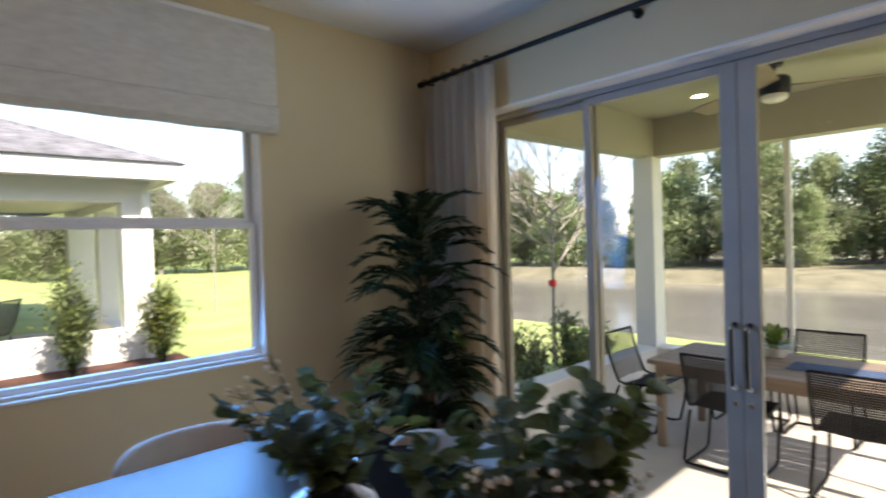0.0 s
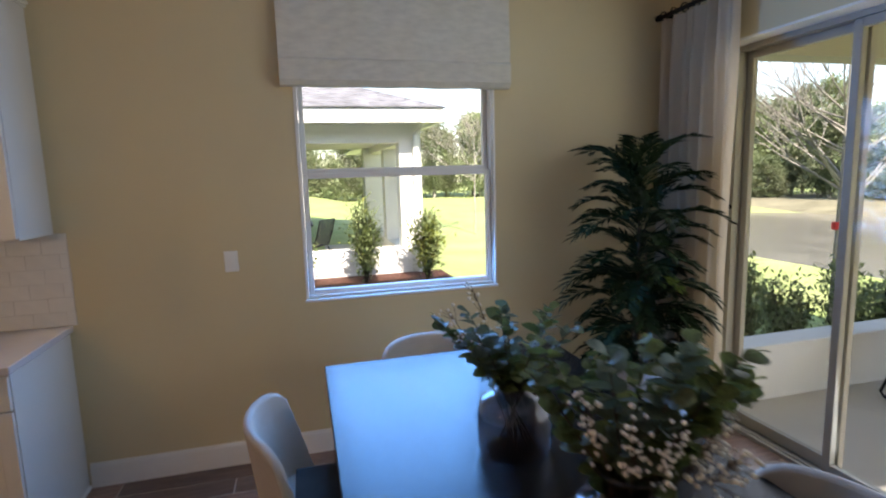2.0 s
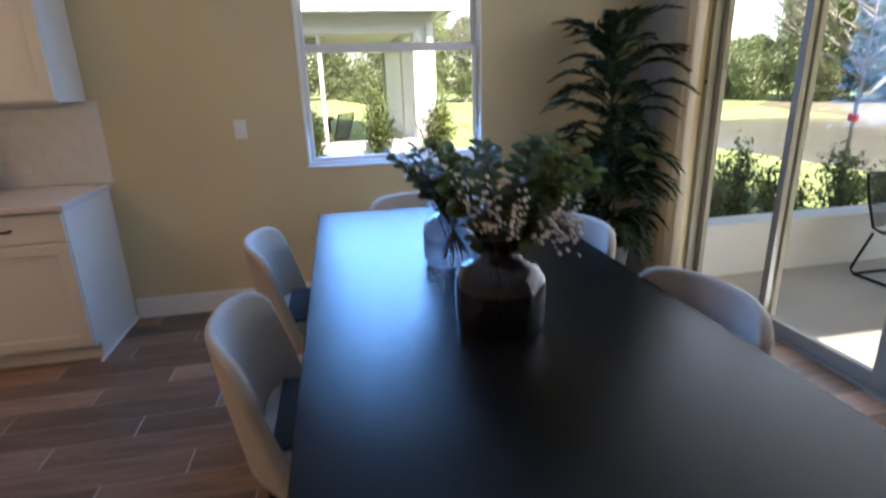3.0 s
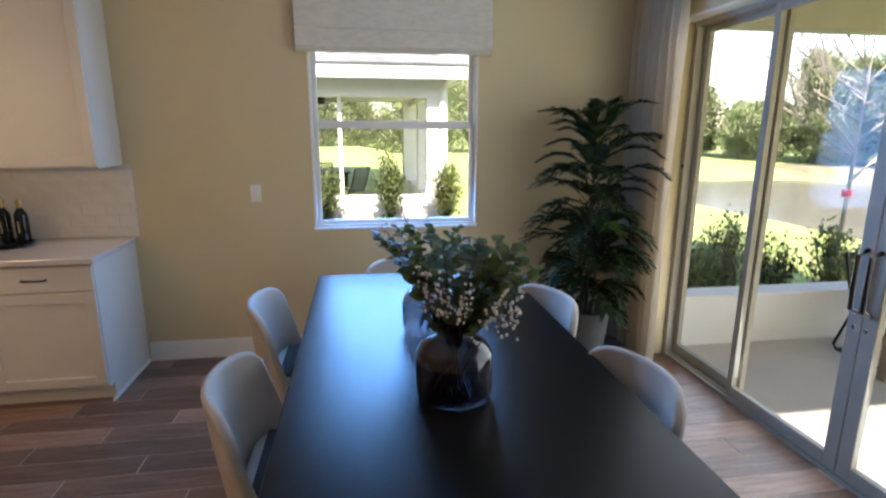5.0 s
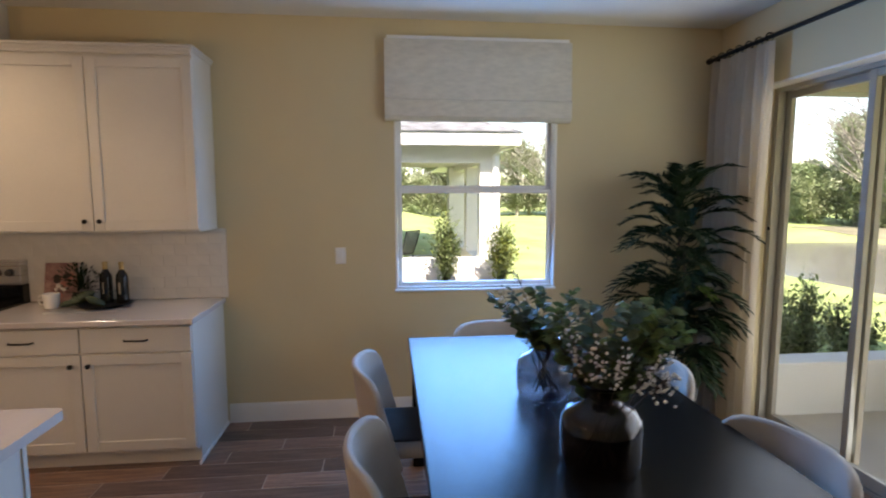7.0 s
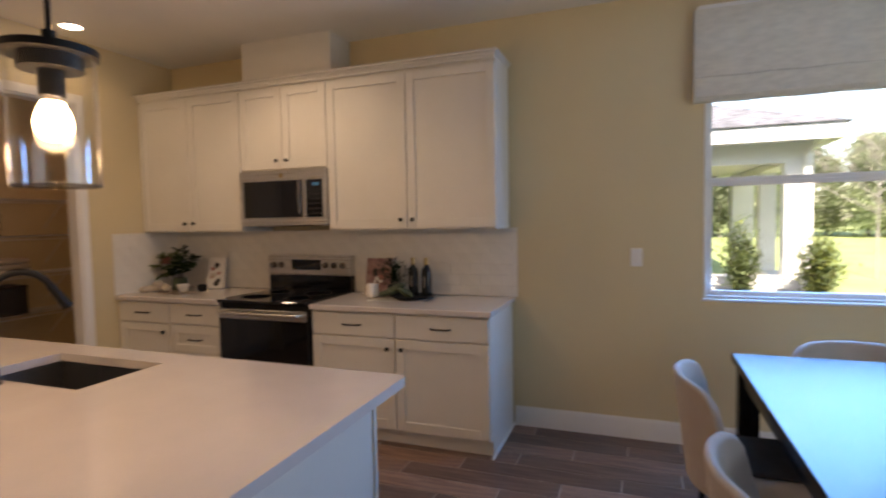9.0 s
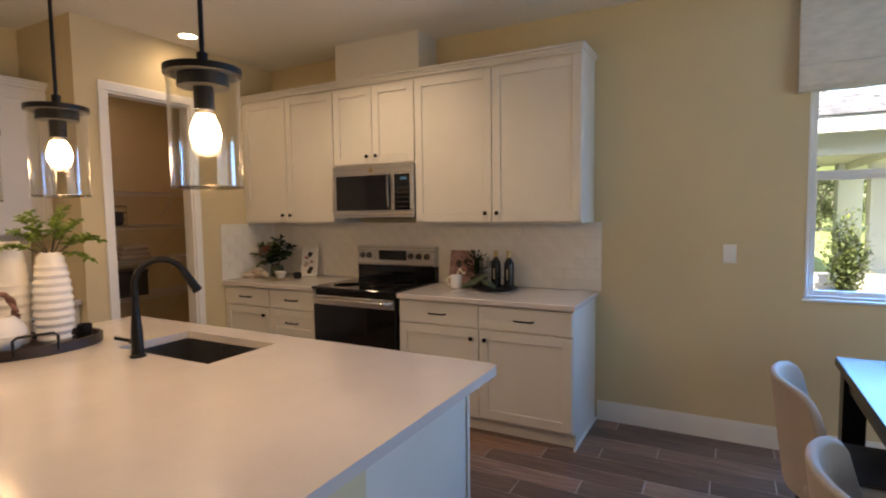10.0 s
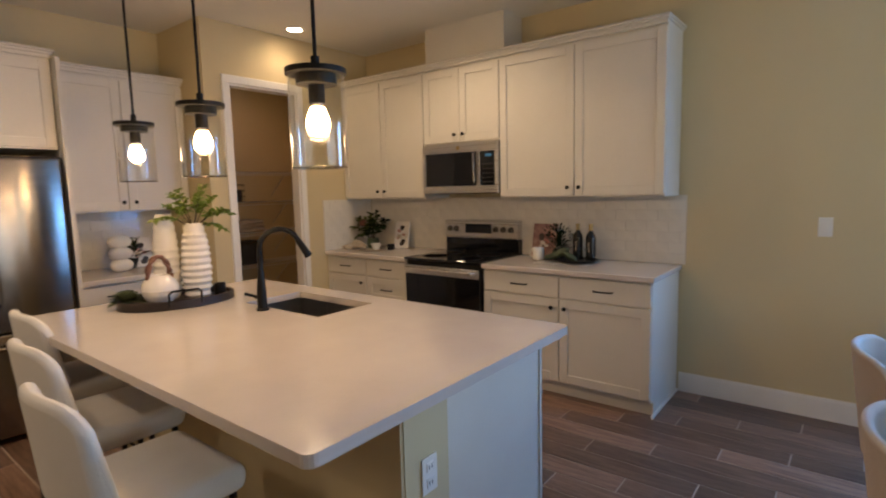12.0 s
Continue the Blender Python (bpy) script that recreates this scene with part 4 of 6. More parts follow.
def branch(parent, base, tip, mats, leaves, leaf, sag=0.05, size=1.0):
    b, e = Vector(base), Vector((tip[0] * 0.78, tip[1] * 0.78, tip[2]))
    pts = []
    for i in range(9):
        s = i / 8
        p = b.lerp(e, s)
        p.z += 0.16 * math.sin(s * math.pi) * (e - b).xy.length - sag * s * s
        pts.append(p)
    bm = bmesh.new()
    tube(bm, pts, 0.0032, 6, 0.0012)
    st = part("stem", bm, M["stem"], parent, smooth=True)
    items = []
    for i in range(leaves):
        s = 0.35 + 0.65 * (i + rng.random() * 0.5) / leaves
        k = min(int(s * 8), 7)
        p = pts[k].lerp(pts[k + 1], s * 8 - k)
        d = (pts[k + 1] - pts[k]).normalized()
        a = rng.uniform(0, math.tau)
        way = (d * 0.5 + Vector((math.cos(a), math.sin(a), rng.uniform(-0.3, 0.6)))).normalized()
        q = way.to_track_quat("Y", "Z").to_matrix().to_4x4()
        items.append((leaf, Matrix.Translation(p) @ q @ Matrix.Rotation(rng.uniform(-0.9, 0.9), 4, "Y") @ Matrix.Scale(size * rng.uniform(0.6, 1.15) * (1.1 - 0.4 * s), 4)))
    lv = new("foliage", scatter_mesh("foliage", items, mats))
    lv.parent = st
    lv["kind"] = "stuff"
    return pts


def berry_spray(parent, base, tip, n=26):
    b, e = Vector(base), Vector(tip)
    pts = [b.lerp(e, s / 6) + Vector((0, 0, 0.12 * math.sin(s / 6 * math.pi) * (e - b).length)) for s in range(7)]
    bm = bmesh.new()
    tube(bm, pts, 0.0025, 5, 0.001)
    items = []
    for i in range(n):
        s = rng.uniform(0.72, 1.05)
        p = b.lerp(e, s) + Vector((rng.gauss(0, 0.013), rng.gauss(0, 0.013), rng.gauss(0, 0.012)))
        o = pts[4] if s < 0.9 else pts[5]
        tube(bm, [o, (o + p) / 2 + Vector((0, 0, 0.005)), p], 0.0008, 4)
        items.append((BERRY, Matrix.Translation(p) @ Matrix.Scale(rng.uniform(0.6, 1.1), 4)))
    st = part("stem", bm, M["stem"], parent)
    ob = new("berry_cluster", scatter_mesh("berry_cluster", items, M["berry"]))
    ob.parent = st
    ob["kind"] = "stuff"


def vase(place, k, label, glass):
    t = thing("glass_vase", place, label, "vase")
    prof = [(0.0, 0.004), (0.09, 0.0), (0.118, 0.008), (0.128, 0.03), (0.128, 0.13), (0.124, 0.16), (0.105, 0.19), (0.07, 0.208), (0.056, 0.22), (0.054, 0.25), (0.058, 0.262), (0.071, 0.268), (0.074, 0.273), (0.07, 0.276), (0.054, 0.268), (0.05, 0.25), (0.052, 0.221), (0.066, 0.204), (0.101, 0.186), (0.12, 0.158), (0.124, 0.13), (0.124, 0.032), (0.112, 0.014), (0.0, 0.012)]
    bm = bmesh.new()
    lathe(bm, [(r * k, z * k) for r, z in prof], 48)
    g = part("glass_body", bm, glass, t, smooth=True)
    bm = bmesh.new()
    lathe(bm, [(r * k, z * k) for r, z in ((0.058, 0.2625), (0.072, 0.2685), (0.0755, 0.273), (0.071, 0.2775), (0.056, 0.2705), (0.055, 0.265), (0.058, 0.2625))], 48)
    part("rim", bm, glass, t, "thick flared glass lip", smooth=True)
    return t


v2 = vase((2.23, 1.855, TZ), 1.0, "dark smoked glass bottle vase on the black table", M["smoke"])
v1 = vase((1.63, 1.85, TZ), 0.92, "pale grey glass bottle vase on the black table", M["smoke_light"])
a1 = thing("greenery_bunch", (1.63, 1.85, TZ), "eucalyptus branches with white buds in a smoked glass vase", "branches")
a2 = thing("greenery_bunch", (2.23, 1.855, TZ), "leafy branches with white berries in a smoked glass vase", "branches")
for p in ((-0.1, -0.3, 0.46), (0.04, -0.26, 0.42), (-0.1, -0.16, 0.47), (0.12, -0.1, 0.5), (0.0, 0.16, 0.48), (0.16, 0.2, 0.45), (-0.2, 0.05, 0.45), (0.2, 0.02, 0.44), (-0.1, 0.22, 0.42), (0.1, -0.2, 0.45)):
    branch(a1, (p[0] * -0.2, p[1] * -0.2, 0.02), p, M["euca"] if rng.random() < 0.7 else M["euca2"], 26, LEAF_R if rng.random() < 0.75 else LEAF_O, sag=0.02)
for p in ((-0.05, -0.2, 0.46), (-0.1, -0.1, 0.52)):
    berry_spray(a1, (0, 0, 0.02), p, 16)
for p in ((0.02, 0.18, 0.56), (0.1, 0.26, 0.52), (-0.12, 0.12, 0.54), (0.1, 0.08, 0.57), (-0.05, -0.04, 0.55), (0.05, 0.32, 0.47), (-0.1, 0.26, 0.5), (0.16, 0.2, 0.57), (-0.24, -0.12, 0.5), (-0.26, 0.03, 0.47), (-0.17, -0.2, 0.47)):
    branch(a2, (p[0] * -0.2, p[1] * -0.2, 0.02), p, M["euca"] if rng.random() < 0.7 else M["euca2"], 32, LEAF_R, sag=0.03)
for p in ((0.1, -0.06, 0.42), (0.1, 0.12, 0.36), (0.04, 0.2, 0.36), (0.12, 0.02, 0.4), (0.0, -0.1, 0.42), (0.12, 0.17, 0.33)):
    berry_spray(a2, (0, 0, 0.02), p, 36)


# ---- palm in the corner ----
def palm():
    t = thing("potted_palm", (0.46, 3.12, 0), "tall dark green artificial palm in a grey planter", "potted plant")
    bm = bmesh.new()
    lathe(bm, [(0.0, 0.0), (0.12, 0.0), (0.125, 0.01), (0.165, 0.38), (0.168, 0.4), (0.155, 0.4), (0.15, 0.36), (0.0, 0.36)], 32)
    part("planter", bm, M["planter"], t, smooth=True)
    bm = bmesh.new()
    lathe(bm, [(0.0, 0.375), (0.1, 0.372), (0.149, 0.362)], 24)
    part("moss", bm, M["soil"], t)
    for x, y, h in ((0, 0, 1.22), (0.04, 0.03, 0.95), (-0.04, 0.02, 0.75), (0.02, -0.04, 0.6)):
        bm = bmesh.new()
        tube(bm, [(x, y, 0.36), (x * 1.2, y * 1.2, 0.36 + h * 0.5), (x * 0.6, y * 0.6, 0.36 + h * 0.98)], 0.012, 8, 0.006)
        part("trunk", bm, M["stem"], t, smooth=True)

    def frond(seed, length):
        r = random.Random(seed)
        bm = bmesh.new()
        pts = [Vector((0, s * length, 0.42 * length * math.sin(s * 2.0) - 0.2 * length * s * s)) for s in [i / 10 for i in range(11)]]
        tube(bm, pts, 0.004, 5, 0.001)
        for i in range(24):
            s = 0.2 + 0.8 * i / 23
            k = min(int(s * 10), 9)
            p = pts[k].lerp(pts[k + 1], s * 10 - k)
            d = (pts[k + 1] - pts[k]).normalized()
            ll = length * (0.4 - 0.3 * abs(s - 0.42)) * r.uniform(0.85, 1.1)
            for side in (-1, 1):
                way = (d * (0.65 + 0.6 * s) + Vector((side, 0, 0.1 + r.uniform(-0.12, 0.12)))).normalized()
                nrm = way.cross(d).normalized() * side
                a = way.cross(nrm).normalized() * 0.0078
                q = [p, p + way * ll * 0.35 + a, p + way * ll * 0.75 + a * 0.7 + Vector((0, 0, -0.03 * ll)), p + way * ll + Vector((0, 0, -0.14 * ll)), p + way * ll * 0.75 - a * 0.7 + Vector((0, 0, -0.03 * ll)), p + way * ll * 0.35 - a]
                bm.faces.new([bm.verts.new(v) for v in q])
        return finish("frond", bm, M["leaf"])

    kinds = [frond(s, l) for s, l in ((1, 0.43), (2, 0.38), (3, 0.47), (4, 0.33))]
    light = kinds[3].copy()
    light.materials.clear()
    light.materials.append(M["leaf_light"])
    r = random.Random(8)
    k = 0
    for z, n, tilt in ((0.5, 10, -14), (0.6, 11, -10), (0.7, 11, -6), (0.8, 11, -4), (0.9, 10, 0), (1.0, 10, 2), (1.12, 9, 4), (1.24, 8, 8), (1.36, 7, 12), (1.45, 6, 18), (1.51, 5, 34)):
        for i in range(n):
            a = 360 * i / n + k * 37 + r.uniform(-15, 15)
            me = kinds[r.randrange(4)] if z > 0.6 else kinds[r.choice((0, 2))]
            if z == 0.9 and i == 2:
                me = light
            ob = new("frond", me)
            ob.parent = t
            s = r.uniform(0.72, 0.95) * (1.12 if z > 1.25 else 0.9 if z < 0.8 else 1.0)
            ob.matrix_basis = pose(r.uniform(-0.03, 0.03), r.uniform(-0.03, 0.03), z + r.uniform(-0.05, 0.05), tilt + r.uniform(-10, 10), 0, a) @ Matrix.Scale(s, 4)
            k += 1


palm()

# ---- lanai ----
LZ = -0.16
struct("lanai_floor", boxes((-0.24, 4.3, 3.872, 7.15, -0.4, LZ)), M["concrete"], "pale concrete lanai slab, partly sunlit", "floor")
struct("lanai_wall", boxes((-0.22, -0.02, 3.902, 7.15, LZ, 0.25), (-0.02, 4.3, 6.95, 7.15, LZ, 0.25), (4.1, 4.3, 3.872, 6.95, LZ, -0.06)), M["stucco"], "low white stucco wall round the lanai", "wall")
struct("lanai_sill", boxes((-0.24, 0.0, 3.902, 7.17, 0.251, 0.28), (0.0, 4.32, 6.93, 7.17, 0.251, 0.28), bevel=0.004), M["stucco"], "smooth white cap on the low wall", "sill")
struct("lanai_column", boxes((-0.25, -0.02, 6.92, 7.15, 0.282, 2.4)), M["stucco"], "square white stucco corner column", "column")
struct("lanai_column_east", boxes((3.98, 4.3, 6.83, 7.15, 0.282, 2.4)), M["stucco"], "square white stucco corner column", "column")
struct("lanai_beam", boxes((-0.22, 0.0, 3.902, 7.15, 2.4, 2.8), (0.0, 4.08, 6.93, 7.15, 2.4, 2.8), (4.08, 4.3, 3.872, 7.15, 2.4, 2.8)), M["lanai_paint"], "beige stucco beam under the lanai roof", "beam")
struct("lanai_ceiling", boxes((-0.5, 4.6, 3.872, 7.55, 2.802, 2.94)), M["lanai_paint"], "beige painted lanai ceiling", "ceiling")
struct("exterior_wall", boxes((-0.24, -0.202, -4.95, 1.2, -0.3, 2.94), (-0.24, -0.202, 2.455, 3.87, -0.3, 2.94), (-0.24, 0.05, 3.872, 3.9, -0.3, 2.8)), M["stucco"], "white stucco outside face of the house", "wall")
for x in (1.25, 2.6):
    t = thing("screen_post", (x, 7.05, 0.282), "slim white aluminium screen post", "post", "screen posts", kind="structure")
    part("bar", boxes((-0.025, 0.025, -0.025, 0.025, 0, 2.116)), M["vinyl"], t)
for x, y in ((0.75, 6.3), (1.2, 4.6), (3.6, 5.9)):
    t = thing("recessed_light", (x, y, 2.802), "round white recessed lanai light, lit", "ceiling light", "recessed lights")
    bm = bmesh.new()
    lathe(bm, [(0.062, -0.001), (0.064, -0.006), (0.085, -0.004), (0.087, -0.0005)], 32)
    part("trim_ring", bm, M["trim"], t, smooth=True)
    bm = bmesh.new()
    cyl(bm, (0, 0, -0.0005), (0, 0, -0.003), 0.06, seg=24)
    part("lens", bm, M["down"], t)


def ceiling_fan(place, label):
    t = thing("ceiling_fan", place, label, "ceiling fan")
    bm = bmesh.new()
    cyl(bm, (0, 0, 0), (0, 0, -0.05), 0.06, seg=24)
    cyl(bm, (0, 0, -0.05), (0, 0, -0.14), 0.014, seg=12)
    part("mount", bm, M["black"], t, smooth=True)
    bm = bmesh.new()
    lathe(bm, [(0.0, -0.13), (0.09, -0.135), (0.105, -0.15), (0.105, -0.25), (0.095, -0.265), (0.0, -0.265)], 32)
    part("motor", bm, M["black"], t, smooth=True)
    bm = bmesh.new()
    lathe(bm, [(0.09, -0.266), (0.086, -0.29), (0.06, -0.31), (0.0, -0.318)], 32)
    part("light_kit", bm, M["ceramic"], t, "frosted white glass bowl", smooth=True)
    for a in (30, 150, 270):
        bm = bmesh.new()
        n = 8
        rows = []
        for i in range(n + 1):
            u = i / n
            w = 0.06 + 0.05 * math.sin(u * 2.6)
            x = 0.1 + 0.7 * u
            rows.append([bm.verts.new((x, s * w, -0.2 + s * 0.02 + dz)) for dz in (0, 0.006) for s in (-1, 1)])
        for A, B in zip(rows, rows[1:]):
            for i, j in ((0, 1), (1, 3), (3, 2), (2, 0)):
                bm.faces.new((A[i], A[j], B[j], B[i]))
        bm.faces.new((rows[0][0], rows[0][1], rows[0][3], rows[0][2])), bm.faces.new((rows[-1][0], rows[-1][1], rows[-1][3], rows[-1][2]))
        ob = part("blade", bm, M["slatwood"], t)
        ob.matrix_basis = pose(0, 0, 0, 0, 0, a)


ceiling_fan((1.52, 5.7, 2.8), "black ceiling fan with pale wooden blades at rest")

t = thing("patio_table", (1.68, 5.72, LZ), "outdoor dining table with a slatted wooden top", "table")
for i in range(7):
    y = -0.46 + i * 0.132
    part("slat", boxes((-0.98, 0.98, y, y + 0.127, 0.66, 0.695), bevel=0.003), M["slatwood"], t)
for x in (-0.93, 0.87):
    for y in (-0.42, 0.37):
        part("leg", boxes((x, x + 0.06, y, y + 0.06, 0, 0.66), bevel=0.003), M["slatwood"], t)
for y in (-0.42, 0.38):
    part("apron", boxes((-0.87, 0.87, y, y + 0.04, 0.59, 0.66)), M["slatwood"], t)


def patio_chair(place, turn):
    """Faces +y; a bent tube frame wound with black cord."""
    t = thing("patio_chair", place, "outdoor chair of black tube wound with black cord", "chair", "chairs round the patio table", turn=turn)
    for s in (-1, 1):
        bm = bmesh.new()
        x = s * 0.24
        tube(bm, [(x, -0.3, 0.82), (x, -0.24, 0.6), (x, -0.17, 0.42), (x, -0.1, 0.4), (x, 0.2, 0.43), (x, 0.23, 0.4), (x, 0.2, 0.2), (x, 0.16, 0.03), (x, 0.1, 0.012), (x, -0.25, 0.012), (x, -0.28, 0.05), (x, -0.16, 0.38)], 0.011, 8)
        part("side_frame", bm, M["black"], t, smooth=True)
    bm = bmesh.new()
    for y, z in ((-0.3, 0.82), (0.21, 0.432), (-0.25, 0.012)):
        cyl(bm, (-0.24, y, z), (0.24, y, z), 0.011, seg=8)
    part("cross_bar", bm, M["black"], t, smooth=True)
    bm = bmesh.new()
    for i in range(24):
        s = i / 23
        y, z = -0.296 + 0.12 * s, 0.8 - 0.37 * s
        tube(bm, [(-0.24, y, z), (0, y - 0.02, z), (0.24, y, z)], 0.0055, 5)
    part("back_cord", bm, M["rope"], t)
    bm = bmesh.new()
    for i in range(20):
        s = i / 19
        y, z = -0.1 + 0.3 * s, 0.403 + 0.03 * s
        tube(bm, [(-0.24, y, z + 0.004), (0, y, z - 0.01), (0.24, y, z + 0.004)], 0.0055, 5)
    part("seat_cord", bm, M["rope"], t)
    return t


pc = patio_chair((1.3, 5.36, LZ), 0)
for x, y, a in ((2.08, 5.36, 0), (0.5, 5.7, -90), (1.1, 6.32, 180), (1.64, 6.32, 180)):
    copy_thing(pc, pose(x, y, LZ, 0, 0, a))

t = thing("table_runner", (1.68, 5.72, LZ + 0.696), "dark blue cloth runner on the patio table", "runner")
part("cloth", boxes((-0.1, 0.5, -0.14, 0.14, 0, 0.004)), M["cloth_blue"], t)
t = thing("flower_bowl", (1.4, 5.98, LZ + 0.696), "white bowl of green plants on the patio table", "plant")
bm = bmesh.new()
lathe(bm, [(0.0, 0.0), (0.08, 0.0), (0.13, 0.07), (0.135, 0.08), (0.125, 0.08), (0.0, 0.03)], 24)
part("bowl", bm, M["ceramic"], t, smooth=True)
its = []
for i in range(90):
    a, e = rng.uniform(0, math.tau), rng.uniform(0.1, 1.4)
    d = Vector((math.cos(a) * math.cos(e), math.sin(a) * math.cos(e), math.sin(e)))
    its.append((LEAF_O, Matrix.Translation(Vector((0, 0, 0.07)) + d * rng.uniform(0.02, 0.12)) @ d.to_track_quat("Y", "Z").to_matrix().to_4x4() @ Matrix.Scale(1.2, 4)))
lv = new("foliage", scatter_mesh("foliage", its, M["leaf_light"]))
lv.parent = t

# ---- garden ----
GZ = -0.3


def sheet(name, x0, x1, y0, y1, z, material, nx, ny, amp, label, cat):
    bm = bmesh.new()
    rows = []
    for i in range(nx + 1):
        row = []
        for j in range(ny + 1):
            x, y = x0 + (x1 - x0) * i / nx, y0 + (y1 - y0) * j / ny
            row.append(bm.verts.new((x, y, z(x, y) + amp * noise.noise((x * 0.3, y * 0.3, 0)))))
        rows.append(row)
    for A, B in zip(rows, rows[1:]):
        for j in range(ny):
            bm.faces.new((A[j], B[j], B[j + 1], A[j + 1]))
    return struct(name, bm, material, label, cat, True)


def land(x, y):
    s = min(max((y - 10.5) / 2.5, 0), 1)
    e = min(max((y - 24 - 0.04 * x) / 2.0, 0), 1)
    wall = 1 if x > -16 else max(0, 1 - (-16 - x) / 6)
    rise = min(max((-1.6 - x) / 1.2, 0), 1) * min(max((4.5 - y) / 2.5, 0), 1)
    return GZ + 0.58 * rise - (0.55 * s * s * (3 - 2 * s) - 0.7 * e) * wall


sheet("ground", -120, 120, -90, 150, land, M["lawn"], 120, 160, 0.03, "mown green lawn sloping to a pond", "lawn")
sheet("water", -22, 80, 11.2, 25.5, lambda x, y: GZ - 0.33, M["water"], 40, 20, 0.0, "still brown pond water", "water")

sheet("far_bank", -24, 82, 23.6, 60, lambda x, y: land(x, y) + 0.04, M["bank"], 40, 20, 0.05, "tan reeds and dry grass on the far bank", "bank")
BUSH_LEAF = leaf_mesh("bush_leaf", M["bush"], 0.055, 0.024, rnd=False, n=2)


def shrub(place, h, w, seed, label, n=900, yellow=0.0):
    r = random.Random(seed)
    t = thing("shrub", place, label, "shrub", "shrubs along the house")
    bm = bmesh.new()
    tips = []
    for i in range(16):
        a, s = r.uniform(0, math.tau), r.uniform(0.25, 1)
        top = Vector((math.cos(a) * w * 0.5 * s * r.uniform(0.5, 1.1), math.sin(a) * w * 0.5 * s * r.uniform(0.5, 1.1), h * (1 - 0.45 * s * s) * r.uniform(0.75, 1.08)))
        tube(bm, [(0, 0, -0.02), top * 0.5 + Vector((0, 0, 0.05)), top], 0.008, 5, 0.002)
        tips.append(top)
    part("stem_cluster", bm, M["stem"], t)
    for name, m, k in (("foliage", M["bush"], 1 - yellow), ("yellow_foliage", M["bush2"], yellow)):
        its = []
        for i in range(int(n * k)):
            q = r.choice(tips if name == "foliage" or not yellow else tips[:7])
            s = r.uniform(0.12, 1.0) ** 0.7
            p = q * s + Vector((r.gauss(0, 0.05), r.gauss(0, 0.05), r.gauss(0, 0.04))) * (0.5 + h * 0.6)
            p.z = max(p.z, 0.03)
            d = Vector((r.uniform(-1, 1), r.uniform(-1, 1), r.uniform(-0.2, 1.2))).normalized()
            its.append((BUSH_LEAF, Matrix.Translation(p) @ d.to_track_quat("Y", "Z").to_matrix().to_4x4() @ Matrix.Scale(r.uniform(0.8, 1.5), 4)))
        if its:
            ob = new(name, scatter_mesh(name, its, m))
            ob.parent = t


for i, (y, h) in enumerate(((4.2, 1.08), (4.7, 0.95), (5.2, 1.12), (5.75, 1.0), (6.35, 1.05), (7.0, 0.9))):
    shrub((-0.85 + 0.1 * math.sin(i * 2), y, GZ), h, 0.75, 30 + i, "dense green garden shrub beside the low wall", 2600)
NX = -4.0
for i, (y, h, ye) in enumerate(((0.3, 0.95, 0.05), (1.1, 0.95, 0.1), (1.95, 1.1, 0.1), (2.72, 1.05, 0.5))):
    shrub((NX + 0.72, y, 0.315), h * 0.98, 0.5, 50 + i, "young green shrub in a bed of red mulch", 2200, ye)
bm = bmesh.new()
bx(bm, NX + 0.01, NX + 1.25, -6, 3.1, GZ - 0.05, 0.32, 0.02)
struct("mulch_bed", bm, M["mulch"], "bed of red-brown bark mulch", "mulch")


